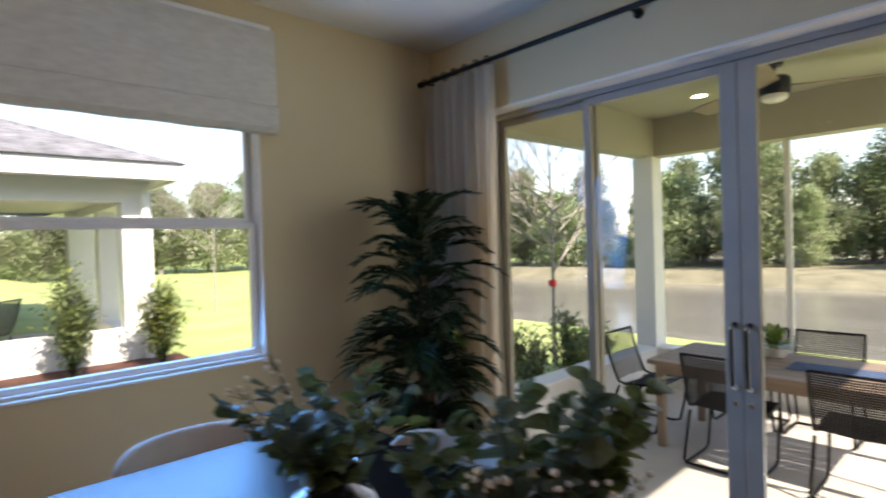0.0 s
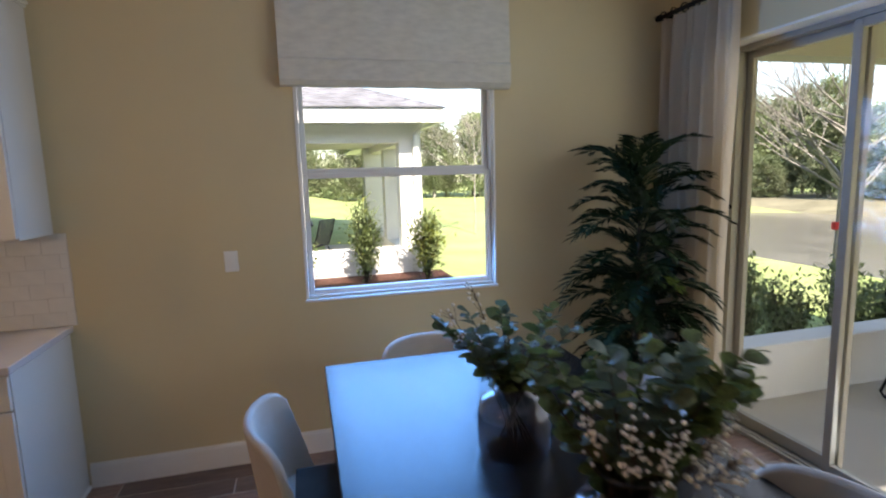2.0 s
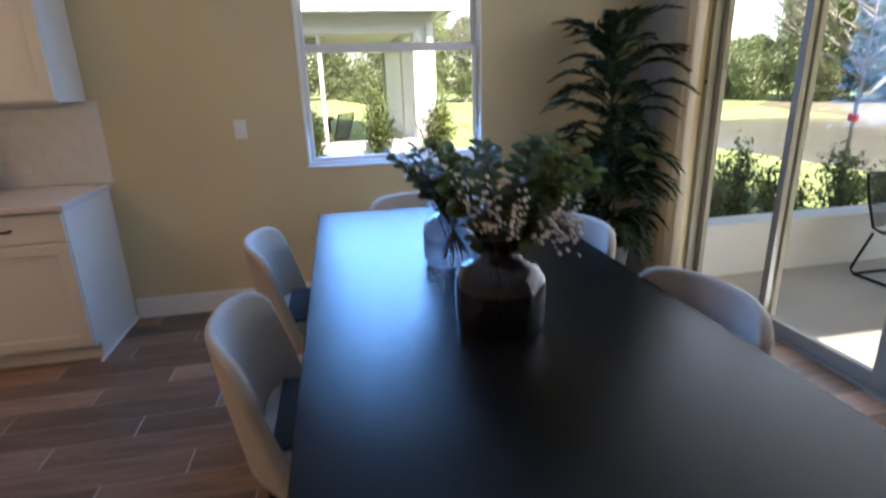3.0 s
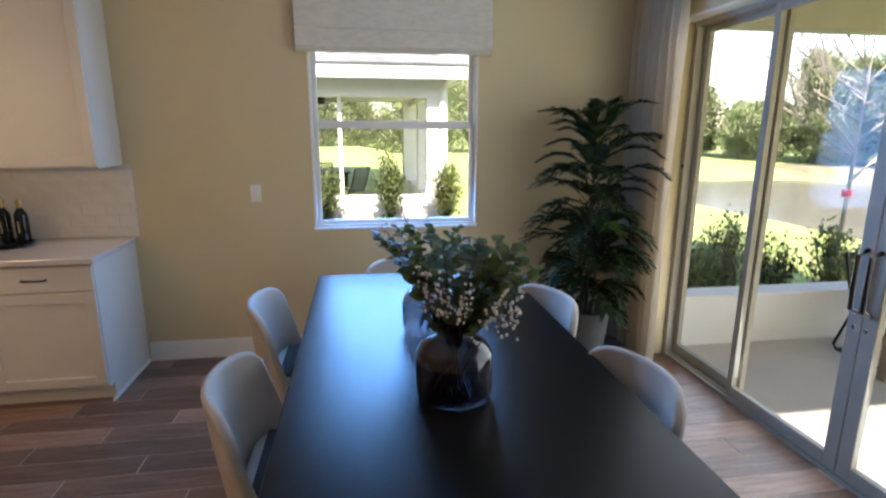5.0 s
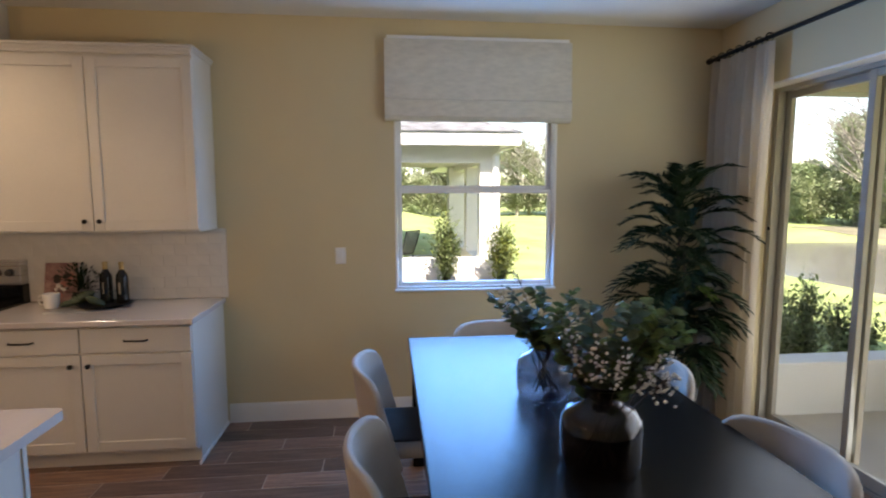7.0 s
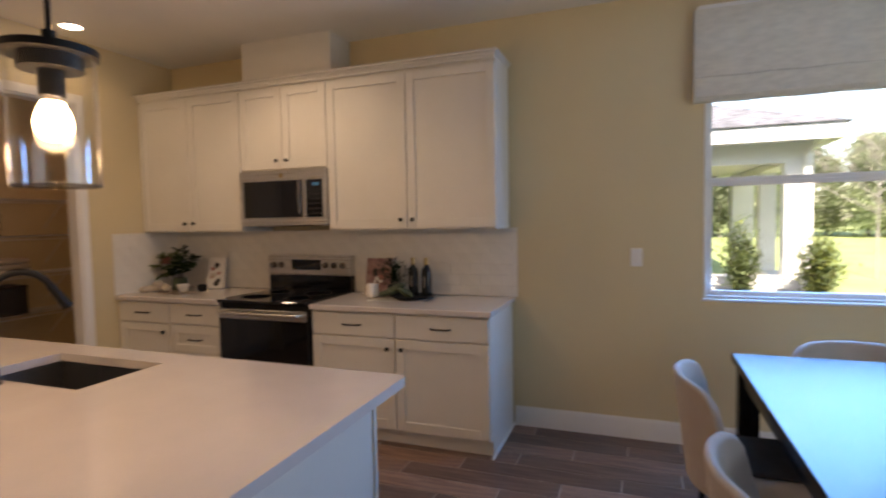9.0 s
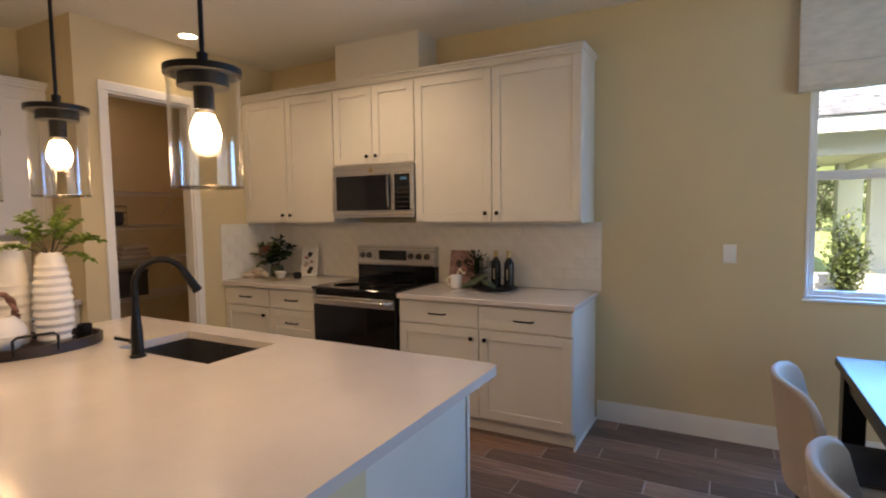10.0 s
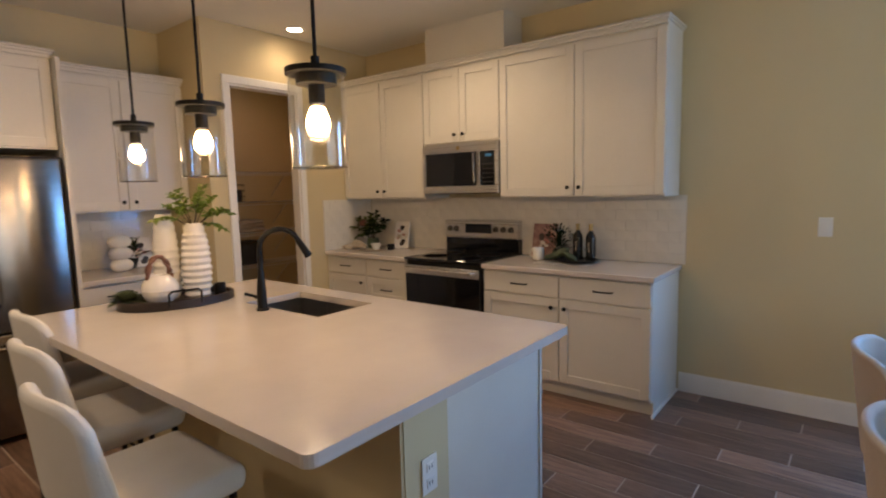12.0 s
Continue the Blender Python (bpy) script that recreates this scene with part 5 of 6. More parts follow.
# ---- the house next door ----
def neighbour_house():
    h = thing("neighbour_house", (NX, -0.25, GZ - 0.12), "white stucco house with a screened lanai and grey shingle roof", "house")
    w = part("wall", boxes((-0.25, 0, -9.0, -2.4, 0, 2.75), (-0.25, 0, -2.4, 2.8, 0, 1.08), (-0.25, 0, -2.4, 2.8, 2.5, 2.75), (-0.25, 0, 2.8, 3.1, 0, 2.75), (-3.6, -0.25, 2.85, 3.1, 0, 1.0), (-3.6, -0.25, 2.85, 3.1, 2.5, 2.75), (-4.0, -3.6, 2.75, 3.1, 0, 2.75), (-9.5, -4.0, -9, -1.2, 0, 2.75)), M["stucco"], h)
    part("lanai_floor", boxes((-4.0, -0.25, -2.4, 2.85, -0.1, 0.68)), M["concrete"], h)
    part("lanai_ceiling", boxes((-4.0, -0.25, -2.4, 2.85, 2.62, 2.75)), M["ceiling"], h)
    for y in (1.55, -0.1, -1.6):
        part("screen_post", boxes((-0.15, -0.1, y - 0.025, y + 0.025, 1.08, 2.5)), M["vinyl"], h)
    for x in (-1.9,):
        part("screen_post", boxes((x - 0.14, x + 0.14, 2.86, 3.08, 1.0, 2.5)), M["stucco"], h)
    part("fascia", boxes((0.42, 0.46, -9.3, 3.3, 2.72, 2.9), (-10, 0.42, 3.26, 3.3, 2.72, 2.9)), M["trim"], h)
    part("soffit", boxes((-0.3, 0.42, -9.3, 3.26, 2.75, 2.77), (-10, -0.3, 2.85, 3.26, 2.75, 2.77)), M["trim"], h)
    bm = bmesh.new()
    e0, e1 = (0.5, 3.35, 2.9), (0.5, -9.3, 2.9)
    rz, run = 4.9, 5.0
    A, B = bm.verts.new(e0), bm.verts.new(e1)
    C, D = bm.verts.new((0.5 - run, 3.35 - run, rz)), bm.verts.new((0.5 - run, -9.3, rz))
    E, F = bm.verts.new((-9.5, 3.35, 2.9)), bm.verts.new((0.5 - 2 * run, -9.3, 2.9))
    bm.faces.new((A, B, D, C)), bm.faces.new((A, C, E)), bm.faces.new((E, C, D, F))
    bmesh.ops.solidify(bm, geom=bm.faces[:], thickness=0.06)
    roof = part("roof", bm, M["shingle"], h)
    bm = bmesh.new()
    slope = (rz - 2.9) / run
    for i in range(28):
        x1, x0 = 0.5 - i * 0.16, 0.5 - (i + 1) * 0.16
        z1, z0 = 2.9 + slope * (0.5 - x1), 2.9 + slope * (0.5 - x0)
        ye = 3.35 - (0.5 - x0)
        y, k = -9.0 + (i % 2) * 0.15, 0
        while y < ye - 0.1:
            yy = min(y + 0.3, ye)
            vs = [bm.verts.new(p) for p in ((x1, y + 0.004, z1 + 0.022), (x1, yy - 0.004, z1 + 0.022), (x0, yy - 0.004, z0 + 0.008), (x0, y + 0.004, z0 + 0.008), (x1, y + 0.004, z1 + 0.005), (x1, yy - 0.004, z1 + 0.005))]
            bm.faces.new(vs[:4]), bm.faces.new((vs[0], vs[4], vs[5], vs[1]))
            y = yy
    sh = part("shingles", bm, M["shingle"], roof)
    sh["kind"] = "stuff"
    bm = bmesh.new()
    tube(bm, [(0.38, 3.1, 2.78), (0.06, 3.02, 2.6), (0.06, 3.02, 0.05)], 0.045, 8)
    part("downspout", bm, M["trim"], h)
    part("window", boxes((-4.02, -3.99, -0.9, 0.7, 0.7, 2.3)), M["blackglass"], h)


neighbour_house()
ceiling_fan((NX - 1.9, 0.9, GZ + 2.62), "dark ceiling fan in the neighbouring lanai")
for x, y, a in ((NX - 1.2, 0.35, 40), (NX - 1.3, 1.35, 150), (NX - 2.4, 0.8, -90)):
    copy_thing(pc, pose(x, y, 0.18, 0, 0, a))
t = thing("patio_table", (NX - 1.9, 0.7, 0.18), "dark outdoor table in the neighbouring lanai", "table")
part("tabletop", boxes((-0.4, 0.4, -0.7, 0.7, 0.7, 0.73)), M["black"], t)
for x in (-0.35, 0.35):
    for y in (-0.62, 0.62):
        part("leg", boxes((x - 0.025, x + 0.025, y - 0.025, y + 0.025, 0, 0.7)), M["black"], t)


# ---- trees ----
def bare_tree(place, height, seed, label):
    r = random.Random(seed)
    t = thing("bare_tree", place, label, "tree")
    bm = bmesh.new()
    tube(bm, [(0, 0, -0.05), (0.01, 0, height * 0.4), (0.0, 0.02, height * 0.75), (0.02, 0, height)], 0.032, 8, 0.008)
    part("trunk", bm, M["bark"], t, smooth=True)
    bm = bmesh.new()

    def twig(p, d, length, rad, depth):
        q = p + d * length * 0.5 + Vector((0, 0, 0.03 * length))
        e = p + d * length + Vector((0, 0, 0.1 * length))
        tube(bm, [p, q, e], rad, 4, rad * 0.45)
        if depth:
            for i in range(4):
                s = r.uniform(0.35, 1.0)
                dd = (d + Vector((r.uniform(-0.8, 0.8), r.uniform(-0.8, 0.8), r.uniform(-0.15, 0.7)))).normalized()
                twig(p.lerp(e, s), dd, length * r.uniform(0.4, 0.62), rad * 0.5, depth - 1)

    for i in range(22):
        z = height * r.uniform(0.42, 0.95)
        a = r.uniform(0, math.tau)
        twig(Vector((0, 0, z)), Vector((math.cos(a), math.sin(a), r.uniform(0.3, 0.9))).normalized(), (height * 1.05 - z) * 0.7 + 0.2, 0.013, 3)
    part("branchwork", bm, M["bark"], t)
    return t


bt = bare_tree((-1.75, 7.4, GZ - 0.05), 3.1, 3, "young leafless tree on the lawn with a red ribbon")
bm = bmesh.new()
lathe(bm, [(0.05, 1.2), (0.055, 1.22), (0.055, 1.27), (0.05, 1.29)], 12)
part("ribbon", bm, M["ribbon"], bt, "red ribbon tied round the trunk")
b2 = bare_tree((-13.0, 6.6, GZ), 3.6, 5, "young leafless tree on the lawn with a red ribbon")

bml = bmesh.new()
bml.faces.new([bml.verts.new(v) for v in ((0, 0, 0), (0.45, 0.5, 0.1), (0, 1, 0), (-0.45, 0.5, 0.1))])
FAR_LEAF = finish("far_leaf", bml, M["tree_leaf"])
CLUMP_ITEMS = []
rl = random.Random(12)
for i in range(130):
    d = Vector((rl.gauss(0, 1), rl.gauss(0, 1), rl.gauss(0, 0.8))).normalized()
    m = Matrix.Translation(d * rl.uniform(0.25, 1.15) * 0.6) @ Vector((rl.uniform(-1, 1), rl.uniform(-1, 1), rl.uniform(-1, 1))).to_track_quat("Y", "Z").to_matrix().to_4x4() @ Matrix.Scale(rl.uniform(0.07, 0.2), 4)
    CLUMP_ITEMS.append((FAR_LEAF, m))
CLUMP = scatter_mesh("clump", CLUMP_ITEMS, M["tree_leaf"], False)


def tree_mesh(seed, h, w, dense):
    r = random.Random(seed)
    bm = bmesh.new()
    tube(bm, [(0, 0, -0.1), (0.1 * r.uniform(-1, 1), 0.1, h * 0.5), (0.2 * r.uniform(-1, 1), 0, h * 0.9)], 0.16, 7, 0.03)
    its = []
    for i in range(dense):
        z = h * r.uniform(0.12, 1.0)
        s = math.sin(math.pi * min(0.18 + 0.78 * z / h, 1)) ** 0.7
        a, q = r.uniform(0, math.tau), w * s * r.uniform(0.15, 1.0) * r.uniform(0.6, 1.1)
        p = Vector((math.cos(a) * q, math.sin(a) * q, z))
        if i % 6 == 0:
            tube(bm, [(0, 0, z * 0.75), p * 0.6 + Vector((0, 0, z * 0.35)), p], 0.05, 5, 0.012)
        its.append((CLUMP, Matrix.Translation(p) @ Matrix.Rotation(r.uniform(0, 6), 4, "Z") @ Matrix.Scale(r.uniform(0.8, 1.7) * w * 0.42, 4)))
    return finish("trunk", bm, M["bark"]), scatter_mesh("crown", its, M["tree_leaf"], False)


KINDS = [tree_mesh(s, h, w, n) for s, h, w, n in ((1, 7.0, 2.2, 100), (2, 8.5, 2.0, 110), (3, 5.0, 2.4, 90), (4, 3.2, 1.9, 75))]


def tree(place, k, s, turn, far):
    t = thing("tree", place, "leafy green tree at the edge of the woods beyond the pond" if far else "leafy green tree behind the lawn", "tree", "woods", turn=turn)
    for name, me in zip(("trunk", "crown"), KINDS[k]):
        ob = new(name, me)
        ob.parent = t
        ob.matrix_basis = Matrix.Scale(s, 4)


rt = random.Random(21)
for row in range(3):
    for i in range(27):
        x = -34 + i * 3.1 + rt.uniform(-1, 1)
        y = 29 + row * 3.2 + 0.05 * x + rt.uniform(-1, 1)
        tree((x, y, land(x, y) - 0.05), rt.choice((3, 2, 2, 0)) if row == 0 else rt.choice((0, 1, 1, 0, 2)), rt.choice((0.5, 0.65, 0.75, 0.95)) * rt.uniform(0.9, 1.1) * (1 + 0.1 * row), rt.uniform(0, 360), True)
for row in range(2):
    for i in range(16):
        y = -20 + i * 3.0 + rt.uniform(-1, 1)
        x = -40 - row * 3.4 + rt.uniform(-1, 1)
        tree((x, y, land(x, y) - 0.05), rt.choice((3, 2, 0)) if row == 0 else rt.choice((0, 1, 2)), rt.uniform(0.7, 1.05), rt.uniform(0, 360), False)

# ---- things on the island ----
def tray():
    t = thing("serving_tray", (2.62, -1.8, IZ), "oval dark wooden tray with black handles on the island", "tray", turn=-14)
    bm = bmesh.new()
    prof = [(0.0, 0.0), (0.97, 0.0), (1.0, 0.004), (1.0, 0.042), (0.97, 0.046), (0.94, 0.042), (0.93, 0.014), (0.0, 0.012)]
    lathe(bm, prof, 56)
    for v in bm.verts:
        v.co.x *= 0.28
        v.co.y *= 0.185
    part("dish", bm, M["darkwood"], t, smooth=True)
    for s in (-1, 1):
        bm = bmesh.new()
        y = s * 0.178
        tube(bm, [(-0.075, y, 0.02), (-0.075, y, 0.08), (-0.06, y, 0.092), (0.06, y, 0.092), (0.075, y, 0.08), (0.075, y, 0.02)], 0.006, 8)
        part("handle", bm, M["black"], t, "black metal loop handle", smooth=True)


tray()


def ribbed_vase(place, h, r, label):
    t = thing("ribbed_vase", place, label, "vase")
    prof = [(0.0, 0.0), (r * 0.7, 0.0)]
    n = 11
    for i in range(n):
        for s in (0.0, 0.5):
            v = (i + s) / n
            body = r * (0.72 + 0.33 * math.sin(math.pi * (0.12 + 0.72 * v)) - 0.24 * v * v)
            prof.append((body * (1.0 if s else 0.89), h * (0.01 + 0.97 * v)))
    prof += [(r * 0.52, h), (r * 0.47, h), (r * 0.45, h * 0.9), (0.0, h * 0.88)]
    bm = bmesh.new()
    lathe(bm, prof, 40, lambda k, z: 1 + 0.012 * math.sin(k * 2.5 + z * 40))
    part("body", bm, M["ceramic"], t, smooth=True)


ribbed_vase((2.52, -1.78, IZ + 0.015), 0.40, 0.078, "tall ribbed white ceramic vase on the tray")
ribbed_vase((2.62, -1.9, IZ + 0.015), 0.45, 0.068, "taller ribbed white ceramic vase at the back of the tray")

t = thing("round_vase", (2.72, -1.77, IZ + 0.015), "round faceted white ceramic pot on the tray", "vase")
bm = bmesh.new()
prof = [(0.0, 0.0), (0.05, 0.0)] + [(0.088 * math.sin(0.55 + 2.05 * i / 14) * (1.0 if i % 2 else 0.965), 0.005 + 0.145 * i / 14) for i in range(15)] + [(0.04, 0.148), (0.036, 0.12), (0.0, 0.1)]
lathe(bm, prof, 36, lambda k, z: 1 + 0.014 * (k % 3 == 0))
part("body", bm, M["ceramic"], t, smooth=True)
bm = bmesh.new()
for s in (0, math.pi):
    tube(bm, [(0.055 * math.cos(a) + 0.006 * math.cos(5 * a + s), 0.012 * math.sin(5 * a + s), 0.135 + 0.11 * math.sin(a)) for a in [math.pi * k / 24 for k in range(25)]], 0.009, 8)
part("handle", bm, M["pinkwood"], t, "twisted reddish-brown hoop handle", smooth=True)

SPRIG = leaf_mesh("sprig_leaf", M["leaf_light"], 0.032, 0.015, rnd=False)
t = thing("leafy_sprig", (2.52, -1.78, IZ + 0.015), "fresh green leafy sprigs in a white ribbed vase", "branches")
for p in ((0.08, -0.02, 0.62), (-0.14, 0.16, 0.4), (-0.2, 0.12, 0.5), (0.2, 0.03, 0.54), (-0.07, 0.04, 0.64), (-0.18, -0.03, 0.58), (0.0, 0.12, 0.6), (-0.26, 0.05, 0.48), (0.26, -0.03, 0.46), (0.1, -0.1, 0.6)):
    branch(t, (0, 0, 0.36), p, M["leaf_light"], 52, SPRIG, sag=0.04, size=1.35)

t = thing("artichoke", (2.83, -1.9, IZ + 0.03), "grey-green artificial artichoke leaves on the tray", "succulent")
its = []
for i in range(46):
    a, e = i * 2.4, 0.1 + 1.35 * i / 46
    d = Vector((math.cos(a) * math.cos(e), math.sin(a) * math.cos(e), math.sin(e)))
    its.append((LEAF_R, Matrix.Translation(d * 0.014) @ d.to_track_quat("Y", "Z").to_matrix().to_4x4() @ Matrix.Scale(1.15 - 0.4 * i / 46, 4)))
ob = new("foliage", scatter_mesh("foliage", its, M["euca2"]))
ob.parent = t
ob["kind"] = "stuff"

t = thing("black_mug", (2.43, -1.72, IZ + 0.015), "small black mug standing on the tray", "mug")
bm = bmesh.new()
lathe(bm, [(0.0, 0.0), (0.026, 0.0), (0.03, 0.006), (0.03, 0.07), (0.027, 0.07), (0.026, 0.008), (0.0, 0.007)], 24)
part("cup", bm, M["black"], t, smooth=True)
bm = bmesh.new()
tube(bm, [(0.029, 0, 0.015), (0.048, 0, 0.02), (0.052, 0, 0.038), (0.046, 0, 0.055), (0.029, 0, 0.06)], 0.004, 6)
part("handle", bm, M["black"], t, smooth=True)

# ---- things on the south counter ----
t = thing("bubble_vase", (2.28, -3.42, 0.912), "white ceramic vase of three stacked round lobes", "vase")
bm = bmesh.new()
prof = [(0.0, 0.0)] + [((0.045 + 0.04 * abs(math.sin(math.pi * 3 * i / 30)) ** 0.6), 0.27 * i / 30) for i in range(31)] + [(0.03, 0.265), (0.0, 0.2)]
lathe(bm, prof, 36)
for v in bm.verts:
    v.co.y *= 0.62
part("body", bm, M["ceramic"], t, smooth=True)


def book(place, turn, w, h, cover, label, lean=12):
    t = thing("propped_book", place, label, "book", turn=turn)
    m = Matrix.Rotation(radians(-lean), 4, "Y")
    bm = bmesh.new()
    bx(bm, 0.0, 0.002, -w / 2, w / 2, 0.0, h, m=m)
    bx(bm, 0.017, 0.019, -w / 2, w / 2, 0.0, h, m=m)
    bx(bm, 0.002, 0.017, -w / 2, -w / 2 + 0.002, 0.0, h, m=m)
    part("cover", bm, M[cover], t)
    bm = bmesh.new()
    bx(bm, 0.002, 0.017, -w / 2 + 0.002, w / 2 - 0.003, 0.003, h - 0.003, m=m)
    part("pages", bm, M["ceramic"], t)
    r = random.Random(int(w * 1000))
    for i in range(11):
        bm = bmesh.new()
        y, z, s = r.uniform(-w / 2 + 0.03, w / 2 - 0.03), r.uniform(0.03, h - 0.04), r.uniform(0.014, 0.028)
        k = 9
        vs = [bm.verts.new(m @ Vector((0.0194 + 0.0001 * i, y + math.cos(a * math.tau / k) * s, z + math.sin(a * math.tau / k) * s * r.uniform(0.6, 1)))) for a in range(k)]
        bm.faces.new(vs)
        part("print", bm, M[r.choice(("pink", "ceramic", "towel", "darkwood"))], t)
    return t


book((2.08, -3.54, 0.912), 90, 0.16, 0.23, "ceramic", "propped book with a pink and cream picture on its cover")
t = thing("dark_foliage", (2.15, -3.56, 0.912), "dark artificial leaves behind a white vase", "plant")
bm = bmesh.new()
lathe(bm, [(0.0, 0.0), (0.04, 0.0), (0.05, 0.08), (0.045, 0.08), (0.0, 0.06)], 20)
part("pot", bm, M["black"], t, smooth=True)
its = []
for i in range(60):
    a, e = rng.uniform(0, math.tau), rng.uniform(0.3, 1.5)
    d = Vector((math.cos(a) * math.cos(e), math.sin(a) * math.cos(e), math.sin(e)))
    its.append((LEAF_O, Matrix.Translation(Vector((0, 0, 0.07)) + d * rng.uniform(0.02, 0.12)) @ d.to_track_quat("Y", "Z").to_matrix().to_4x4()))
ob = new("foliage", scatter_mesh("foliage", its, M["leaf"]))
ob.parent = t
ob["kind"] = "stuff"

# ---- things on the west counter, by the wall's end ----
book((0.10, -0.97, 0.912), 0, 0.21, 0.27, "cookbook", "propped cookbook with a pink food picture on its cover")


def wine_bottle(place):
    t = thing("wine_bottle", place, "dark glass bottle with a gold foil neck and pale label lettering", "bottle", "bottles on the counter")
    bm = bmesh.new()
    lathe(bm, [(0.0, 0.004), (0.03, 0.0), (0.037, 0.006), (0.037, 0.17), (0.034, 0.195), (0.018, 0.222), (0.0145, 0.235), (0.0145, 0.262), (0.0, 0.262)], 28)
    part("body", bm, M["bottle"], t, smooth=True)
    bm = bmesh.new()
    lathe(bm, [(0.0152, 0.232), (0.0152, 0.268), (0.017, 0.27), (0.017, 0.282), (0.0, 0.283)], 20)
    part("foil", bm, M["gold"], t, smooth=True)
    for i in range(6):
        part("lettering", boxes((0.0368, 0.0376, -0.006, 0.004, 0.075 + i * 0.013, 0.084 + i * 0.013)), M["towel"], t)


wine_bottle((0.15, -0.66, 0.912))
wine_bottle((0.17, -0.55, 0.912))

t = thing("white_mug", (0.27, -0.93, 0.912), "white ceramic mug on a folded cloth", "mug")
bm = bmesh.new()
lathe(bm, [(0.0, 0.004), (0.035, 0.004), (0.043, 0.012), (0.046, 0.1), (0.043, 0.1), (0.04, 0.014), (0.0, 0.012)], 28)
part("cup", bm, M["ceramic"], t, smooth=True)
bm = bmesh.new()
tube(bm, [(0.0, -0.043, 0.025), (0.0, -0.07, 0.032), (0.0, -0.078, 0.055), (0.0, -0.07, 0.078), (0.0, -0.044, 0.084)], 0.006, 8)
part("handle", bm, M["ceramic"], t, smooth=True)


def cloth(name, place, w, d, material, label, seed, turn=0):
    t = thing(name, place, label, "cloth", turn=turn)
    bm = bmesh.new()
    n = 16
    r = random.Random(seed)
    ph = [r.uniform(0, 6) for _ in range(4)]
    rows = [[bm.verts.new(((i / n - 0.5) * d * (1 + 0.08 * math.sin(j * 0.8 + ph[2])), (j / n - 0.5) * w * (1 + 0.06 * math.sin(i * 0.9 + ph[3])), 0.004 + 0.003 * (1 + math.sin(i * 0.9 + ph[0]) * math.sin(j * 0.7 + ph[1])))) for j in range(n + 1)] for i in range(n + 1)]
    for A, B in zip(rows, rows[1:]):
        for j in range(n):
            bm.faces.new((A[j], A[j + 1], B[j + 1], B[j]))
    bmesh.ops.solidify(bm, geom=bm.faces[:], thickness=0.003)
    part("fabric", bm, material, t, smooth=True)


cloth("napkin", (0.33, -0.69, 0.909), 0.42, 0.2, M["ceramic"], "white napkin spread on the counter", 3, 8)
t = thing("black_platter", (0.24, -0.62, 0.918), "flat black platter with grey-green leaves on it", "platter")
bm = bmesh.new()
lathe(bm, [(0.0, 0.0), (0.1, 0.0), (0.15, 0.014), (0.152, 0.018), (0.146, 0.018), (0.1, 0.007), (0.0, 0.006)], 36)
part("plate", bm, M["black"], t, smooth=True)
t = thing("squash", (0.26, -0.76, 0.93), "grey-green gourds and leaves beside the bottles", "gourd")
for x, y, z, a, s in ((0, 0, 0.045, 25, 1.1), (0.03, 0.1, 0.03, -30, 0.8), (0.05, -0.04, 0.024, 10, 0.75)):
    bm = bmesh.new()
    bmesh.ops.create_uvsphere(bm, u_segments=18, v_segments=10, radius=0.04 * s)
    for v in bm.verts:
        v.co.y *= 1.9
        v.co.z *= 0.72
        v.co *= 1 + 0.04 * math.cos(6 * math.atan2(v.co.z, v.co.x))
    bmesh.ops.transform(bm, matrix=pose(x, y, z, a, 0, 20), verts=bm.verts)
    part("gourd", bm, M["euca2"], t, smooth=True)
t = thing("herb_pot", (0.16, -0.81, 0.912), "dark leafy herb behind the gourds", "plant")
bm = bmesh.new()
lathe(bm, [(0.0, 0.0), (0.04, 0.0), (0.048, 0.08), (0.044, 0.08), (0.0, 0.06)], 20)
part("pot", bm, M["black"], t, smooth=True)
its = []
for i in range(320):
    a, e = rng.uniform(0, math.tau), rng.uniform(0.0, 1.5)
    d = Vector((math.cos(a) * math.cos(e) * 0.7, math.sin(a) * math.cos(e), math.sin(e)))
    its.append((SPRIG, Matrix.Translation(Vector((0, 0, 0.08)) + d * rng.uniform(0.03, 0.19)) @ d.to_track_quat("Y", "Z").to_matrix().to_4x4()))
ob = new("foliage", scatter_mesh("foliage", its, M["leaf"]))
ob.parent = t
ob["kind"] = "stuff"

# ---- things on the west counter, by the pantry ----
t = thing("flower_arrangement", (0.22, -2.79, 0.912), "dried dark foliage with a pink bloom in a grey pot", "flowers")
bm = bmesh.new()
lathe(bm, [(0.0, 0.0), (0.05, 0.0), (0.062, 0.05), (0.055, 0.1), (0.05, 0.1), (0.0, 0.07)], 24)
part("pot", bm, M["euca2"], t, smooth=True)
for p in ((0, -0.26, 0.32), (0.1, 0.0, 0.36), (0.0, 0.24, 0.33), (-0.08, -0.1, 0.38), (0.12, 0.27, 0.25), (0.12, -0.3, 0.25), (0.0, 0.08, 0.4), (0.12, -0.13, 0.35), (0.12, 0.13, 0.33), (0.14, 0.02, 0.22), (0.1, -0.2, 0.16)):
    branch(t, (0, 0, 0.06), p, M["leaf"] if p[1] > 0 else M["euca"], 30, LEAF_O, size=1.1)
its = []
for i in range(40):
    a, e = i * 2.4, 0.2 + 1.3 * i / 40
    d = Vector((math.cos(a) * math.cos(e), math.sin(a) * math.cos(e), math.sin(e)))
    its.append((LEAF_O, Matrix.Translation(Vector((0.07, -0.06, 0.22)) + d * 0.012) @ d.to_track_quat("Y", "Z").to_matrix().to_4x4() @ Matrix.Scale(0.75, 4)))
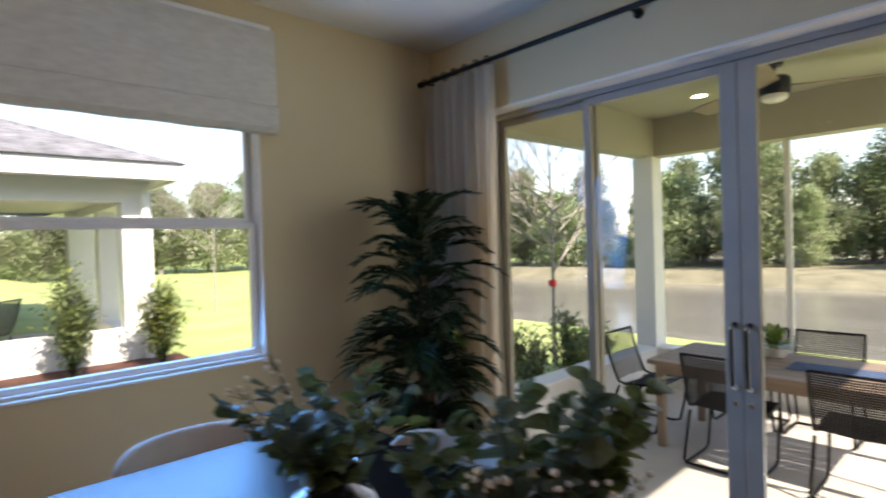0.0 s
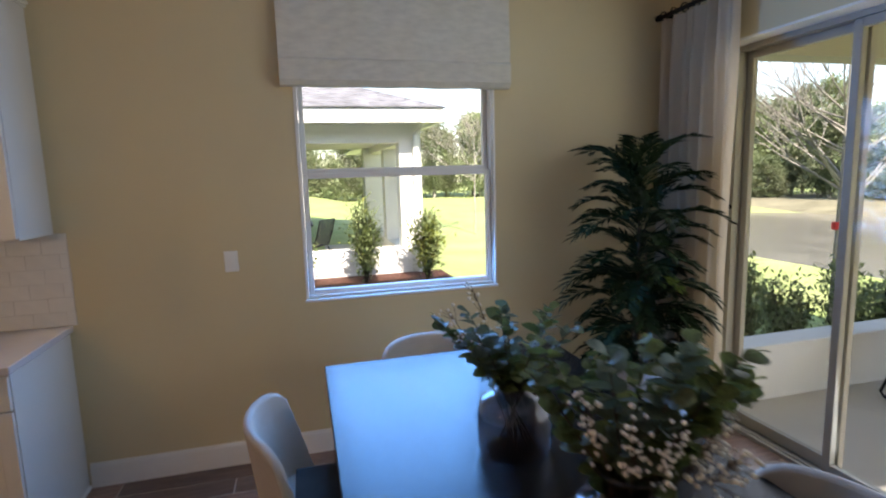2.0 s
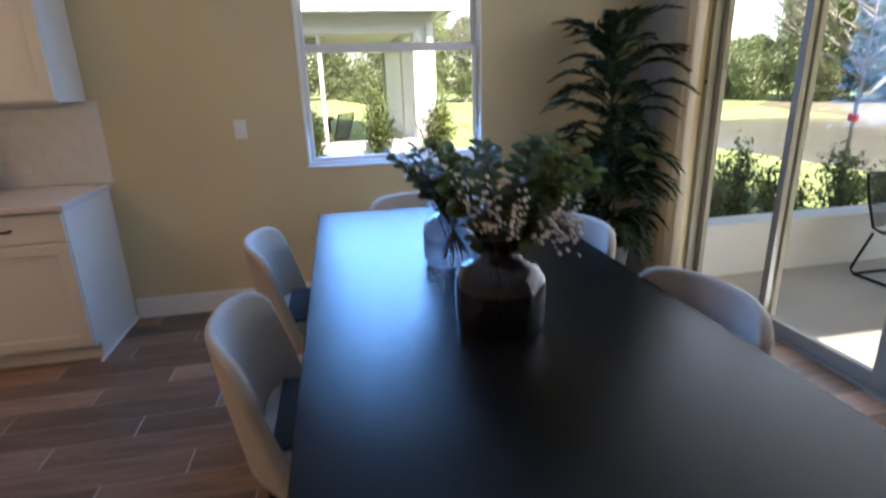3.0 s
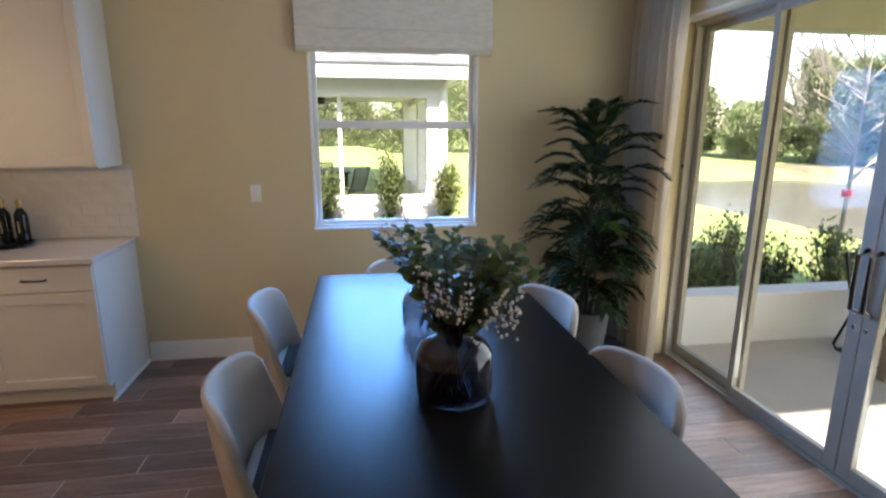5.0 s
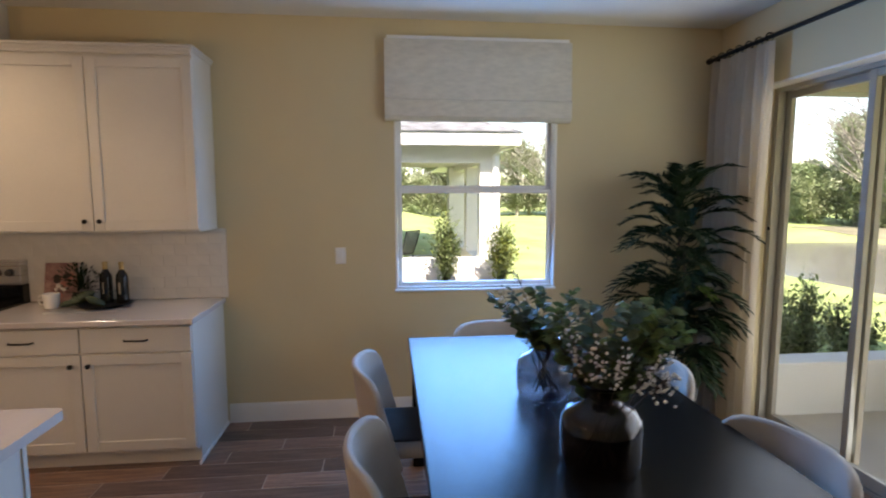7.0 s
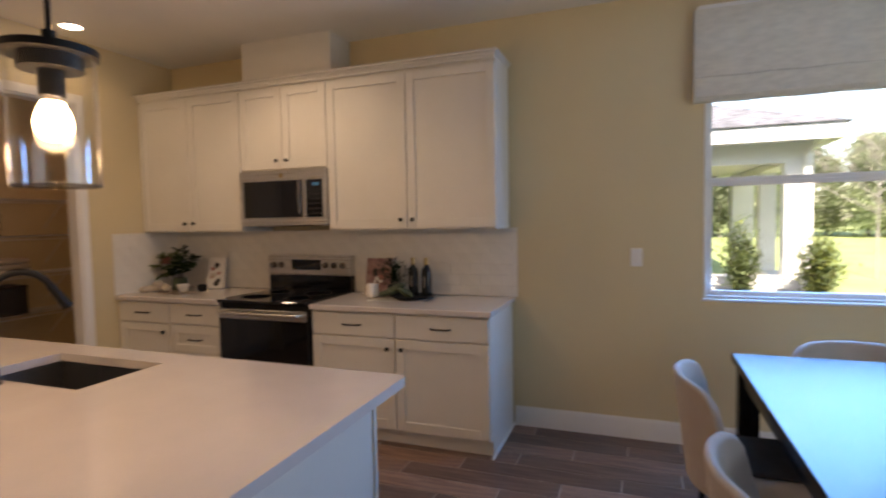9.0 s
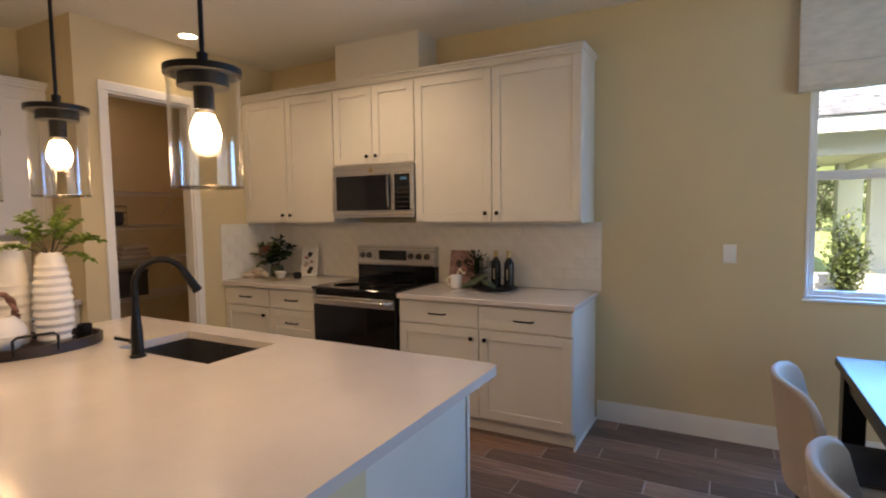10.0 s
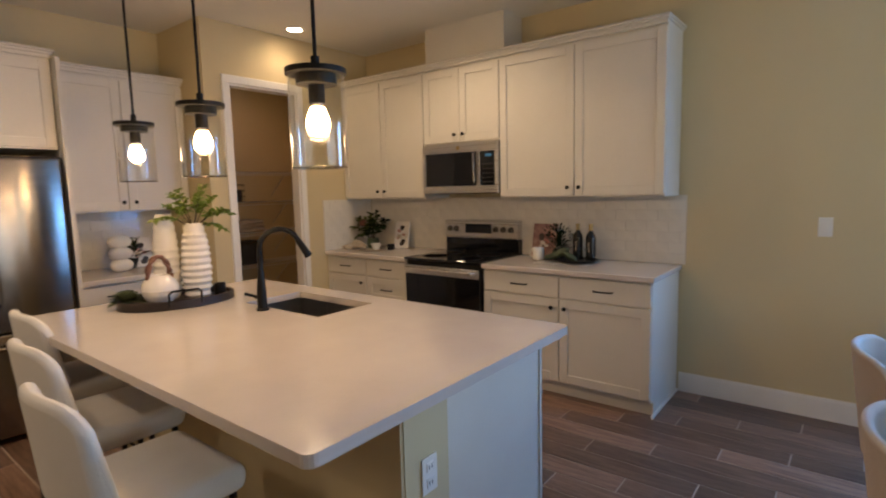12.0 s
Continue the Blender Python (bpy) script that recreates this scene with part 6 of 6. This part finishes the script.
ob = new("bloom", scatter_mesh("bloom", its, M["pink"]))
ob.parent = t
t = thing("small_bowl", (0.34, -2.63, 0.912), "small white ceramic bowl on the counter", "bowl")
bm = bmesh.new()
lathe(bm, [(0.0, 0.0), (0.03, 0.0), (0.048, 0.05), (0.052, 0.062), (0.047, 0.062), (0.03, 0.01), (0.0, 0.008)], 28)
part("bowl", bm, M["ceramic"], t, smooth=True)
book((0.12, -2.5, 0.912), 8, 0.16, 0.26, "ceramic", "propped white recipe card with a small picture")
t = thing("knotted_towel", (0.35, -2.88, 0.912), "crumpled cream tea towel on the counter", "towel")
bm = bmesh.new()
for x, y, z, a, s in ((0, 0, 0.035, 20, 1.0), (0.02, 0.09, 0.028, -35, 0.85), (0.06, -0.06, 0.022, 60, 0.8), (0.03, 0.02, 0.07, 10, 0.6)):
    vs = bmesh.ops.create_uvsphere(bm, u_segments=20, v_segments=12, radius=0.045 * s)["verts"]
    for v in vs:
        v.co.y *= 1.7
        v.co.z *= 0.75
        v.co += v.co.normalized() * 0.01 * noise.noise(v.co * 45)
    bmesh.ops.transform(bm, matrix=pose(x, y, z, 0, 0, a), verts=vs)
part("fabric", bm, M["towel"], t, smooth=True)
cloth("napkin", (0.40, -2.63, 0.909), 0.3, 0.16, M["towel"], "beige napkin spread on the counter", 5, -10)
t = thing("black_cup", (0.27, -2.5, 0.912), "small dark cup beside the recipe card", "cup")
bm = bmesh.new()
lathe(bm, [(0.0, 0.0), (0.03, 0.0), (0.038, 0.03), (0.034, 0.055), (0.03, 0.05), (0.0, 0.01)], 20)
part("cup", bm, M["black"], t, smooth=True)

# ---- floor planks, last ----
fl = struct("floor", boxes((0, 7.5, -4.35, 3.79, -0.25, -0.0025)), M["floor_grout"], "brown wood-look plank tiles with pale grout", "floor")
PW, PL = 0.152, 0.91
bm = bmesh.new()
bx(bm, -PW / 2 + 0.0034, PW / 2 - 0.0034, -PL / 2 + 0.0034, PL / 2 - 0.0034, -0.0025, 0.0, 0.0008)
plank_full = finish("plank", bm, M["plank"])
rf = random.Random(5)
rest = bmesh.new()
count = 0
for i in range(int(7.5 / PW) + 1):
    x = PW / 2 + i * PW
    if x + PW / 2 > 7.5:
        break
    y = -4.35 - (i * 0.31 % PL)
    while y < 3.79:
        a, b = max(y, -4.35), min(y + PL, 3.79)
        if b - a > 0.03:
            near = x < 4.0 and -3.0 < (a + b) / 2
            if near and b - a > PL - 0.01 and count < 300:
                ob = new("plank", plank_full)
                ob.parent = fl
                ob.location = (x, (a + b) / 2, 0)
                count += 1
            else:
                bx(rest, x - PW / 2 + 0.0034, x + PW / 2 - 0.0034, a + 0.0034, b - 0.0034, -0.0025, 0.0)
        y += PL
part("plank_rest", rest, M["plank"], fl)["kind"] = "stuff"

# backsplash tiles
TW, TH = 0.152, 0.076


def backsplash(name, place, turn, width, z0, z1, label):
    s = tagged(thing(name, place, label, "backsplash", turn=turn), kind="structure")
    part("grout_bed", boxes((0.0, 0.006, -width, 0, z0, z1)), M["grout"], s)
    bm = bmesh.new()
    bx(bm, 0.006, 0.0095, -TW / 2 + 0.001, TW / 2 - 0.001, -TH / 2 + 0.001, TH / 2 - 0.001, 0.001)
    full = finish("tile", bm, M["tile"])
    cut = bmesh.new()
    z, r = z0, 0
    while z < z1 - 0.01:
        h = min(TH, z1 - z)
        y = -width - (TW / 2 if r % 2 else 0)
        while y < -0.005:
            a, b = max(y, -width), min(y + TW, 0)
            if b - a > TW - 0.002 and h > TH - 0.002:
                ob = new("tile", full)
                ob.parent = s
                ob.location = (0, (a + b) / 2, z + h / 2)
            elif b - a > 0.012:
                bx(cut, 0.006, 0.0095, a + 0.001, b - 0.001, z + 0.001, z + h - 0.001)
            y += TW
        z, r = z + TH, r + 1
    part("cut_tiles", cut, M["tile"], s)["kind"] = "stuff"


backsplash("backsplash_west", (0.001, 0.07, 0), 0, 0.07 - YL - 0.01, 0.913, 1.396, "white glazed subway tile behind the counter")
backsplash("backsplash_pantry", (0.012, -3.018, 0), 90, 0.63, 0.913, 1.396, "white glazed subway tile beside the counter")
backsplash("backsplash_south", (1.744, -3.718, 0), 90, 0.93, 0.913, 1.364, "white glazed subway tile behind the counter")
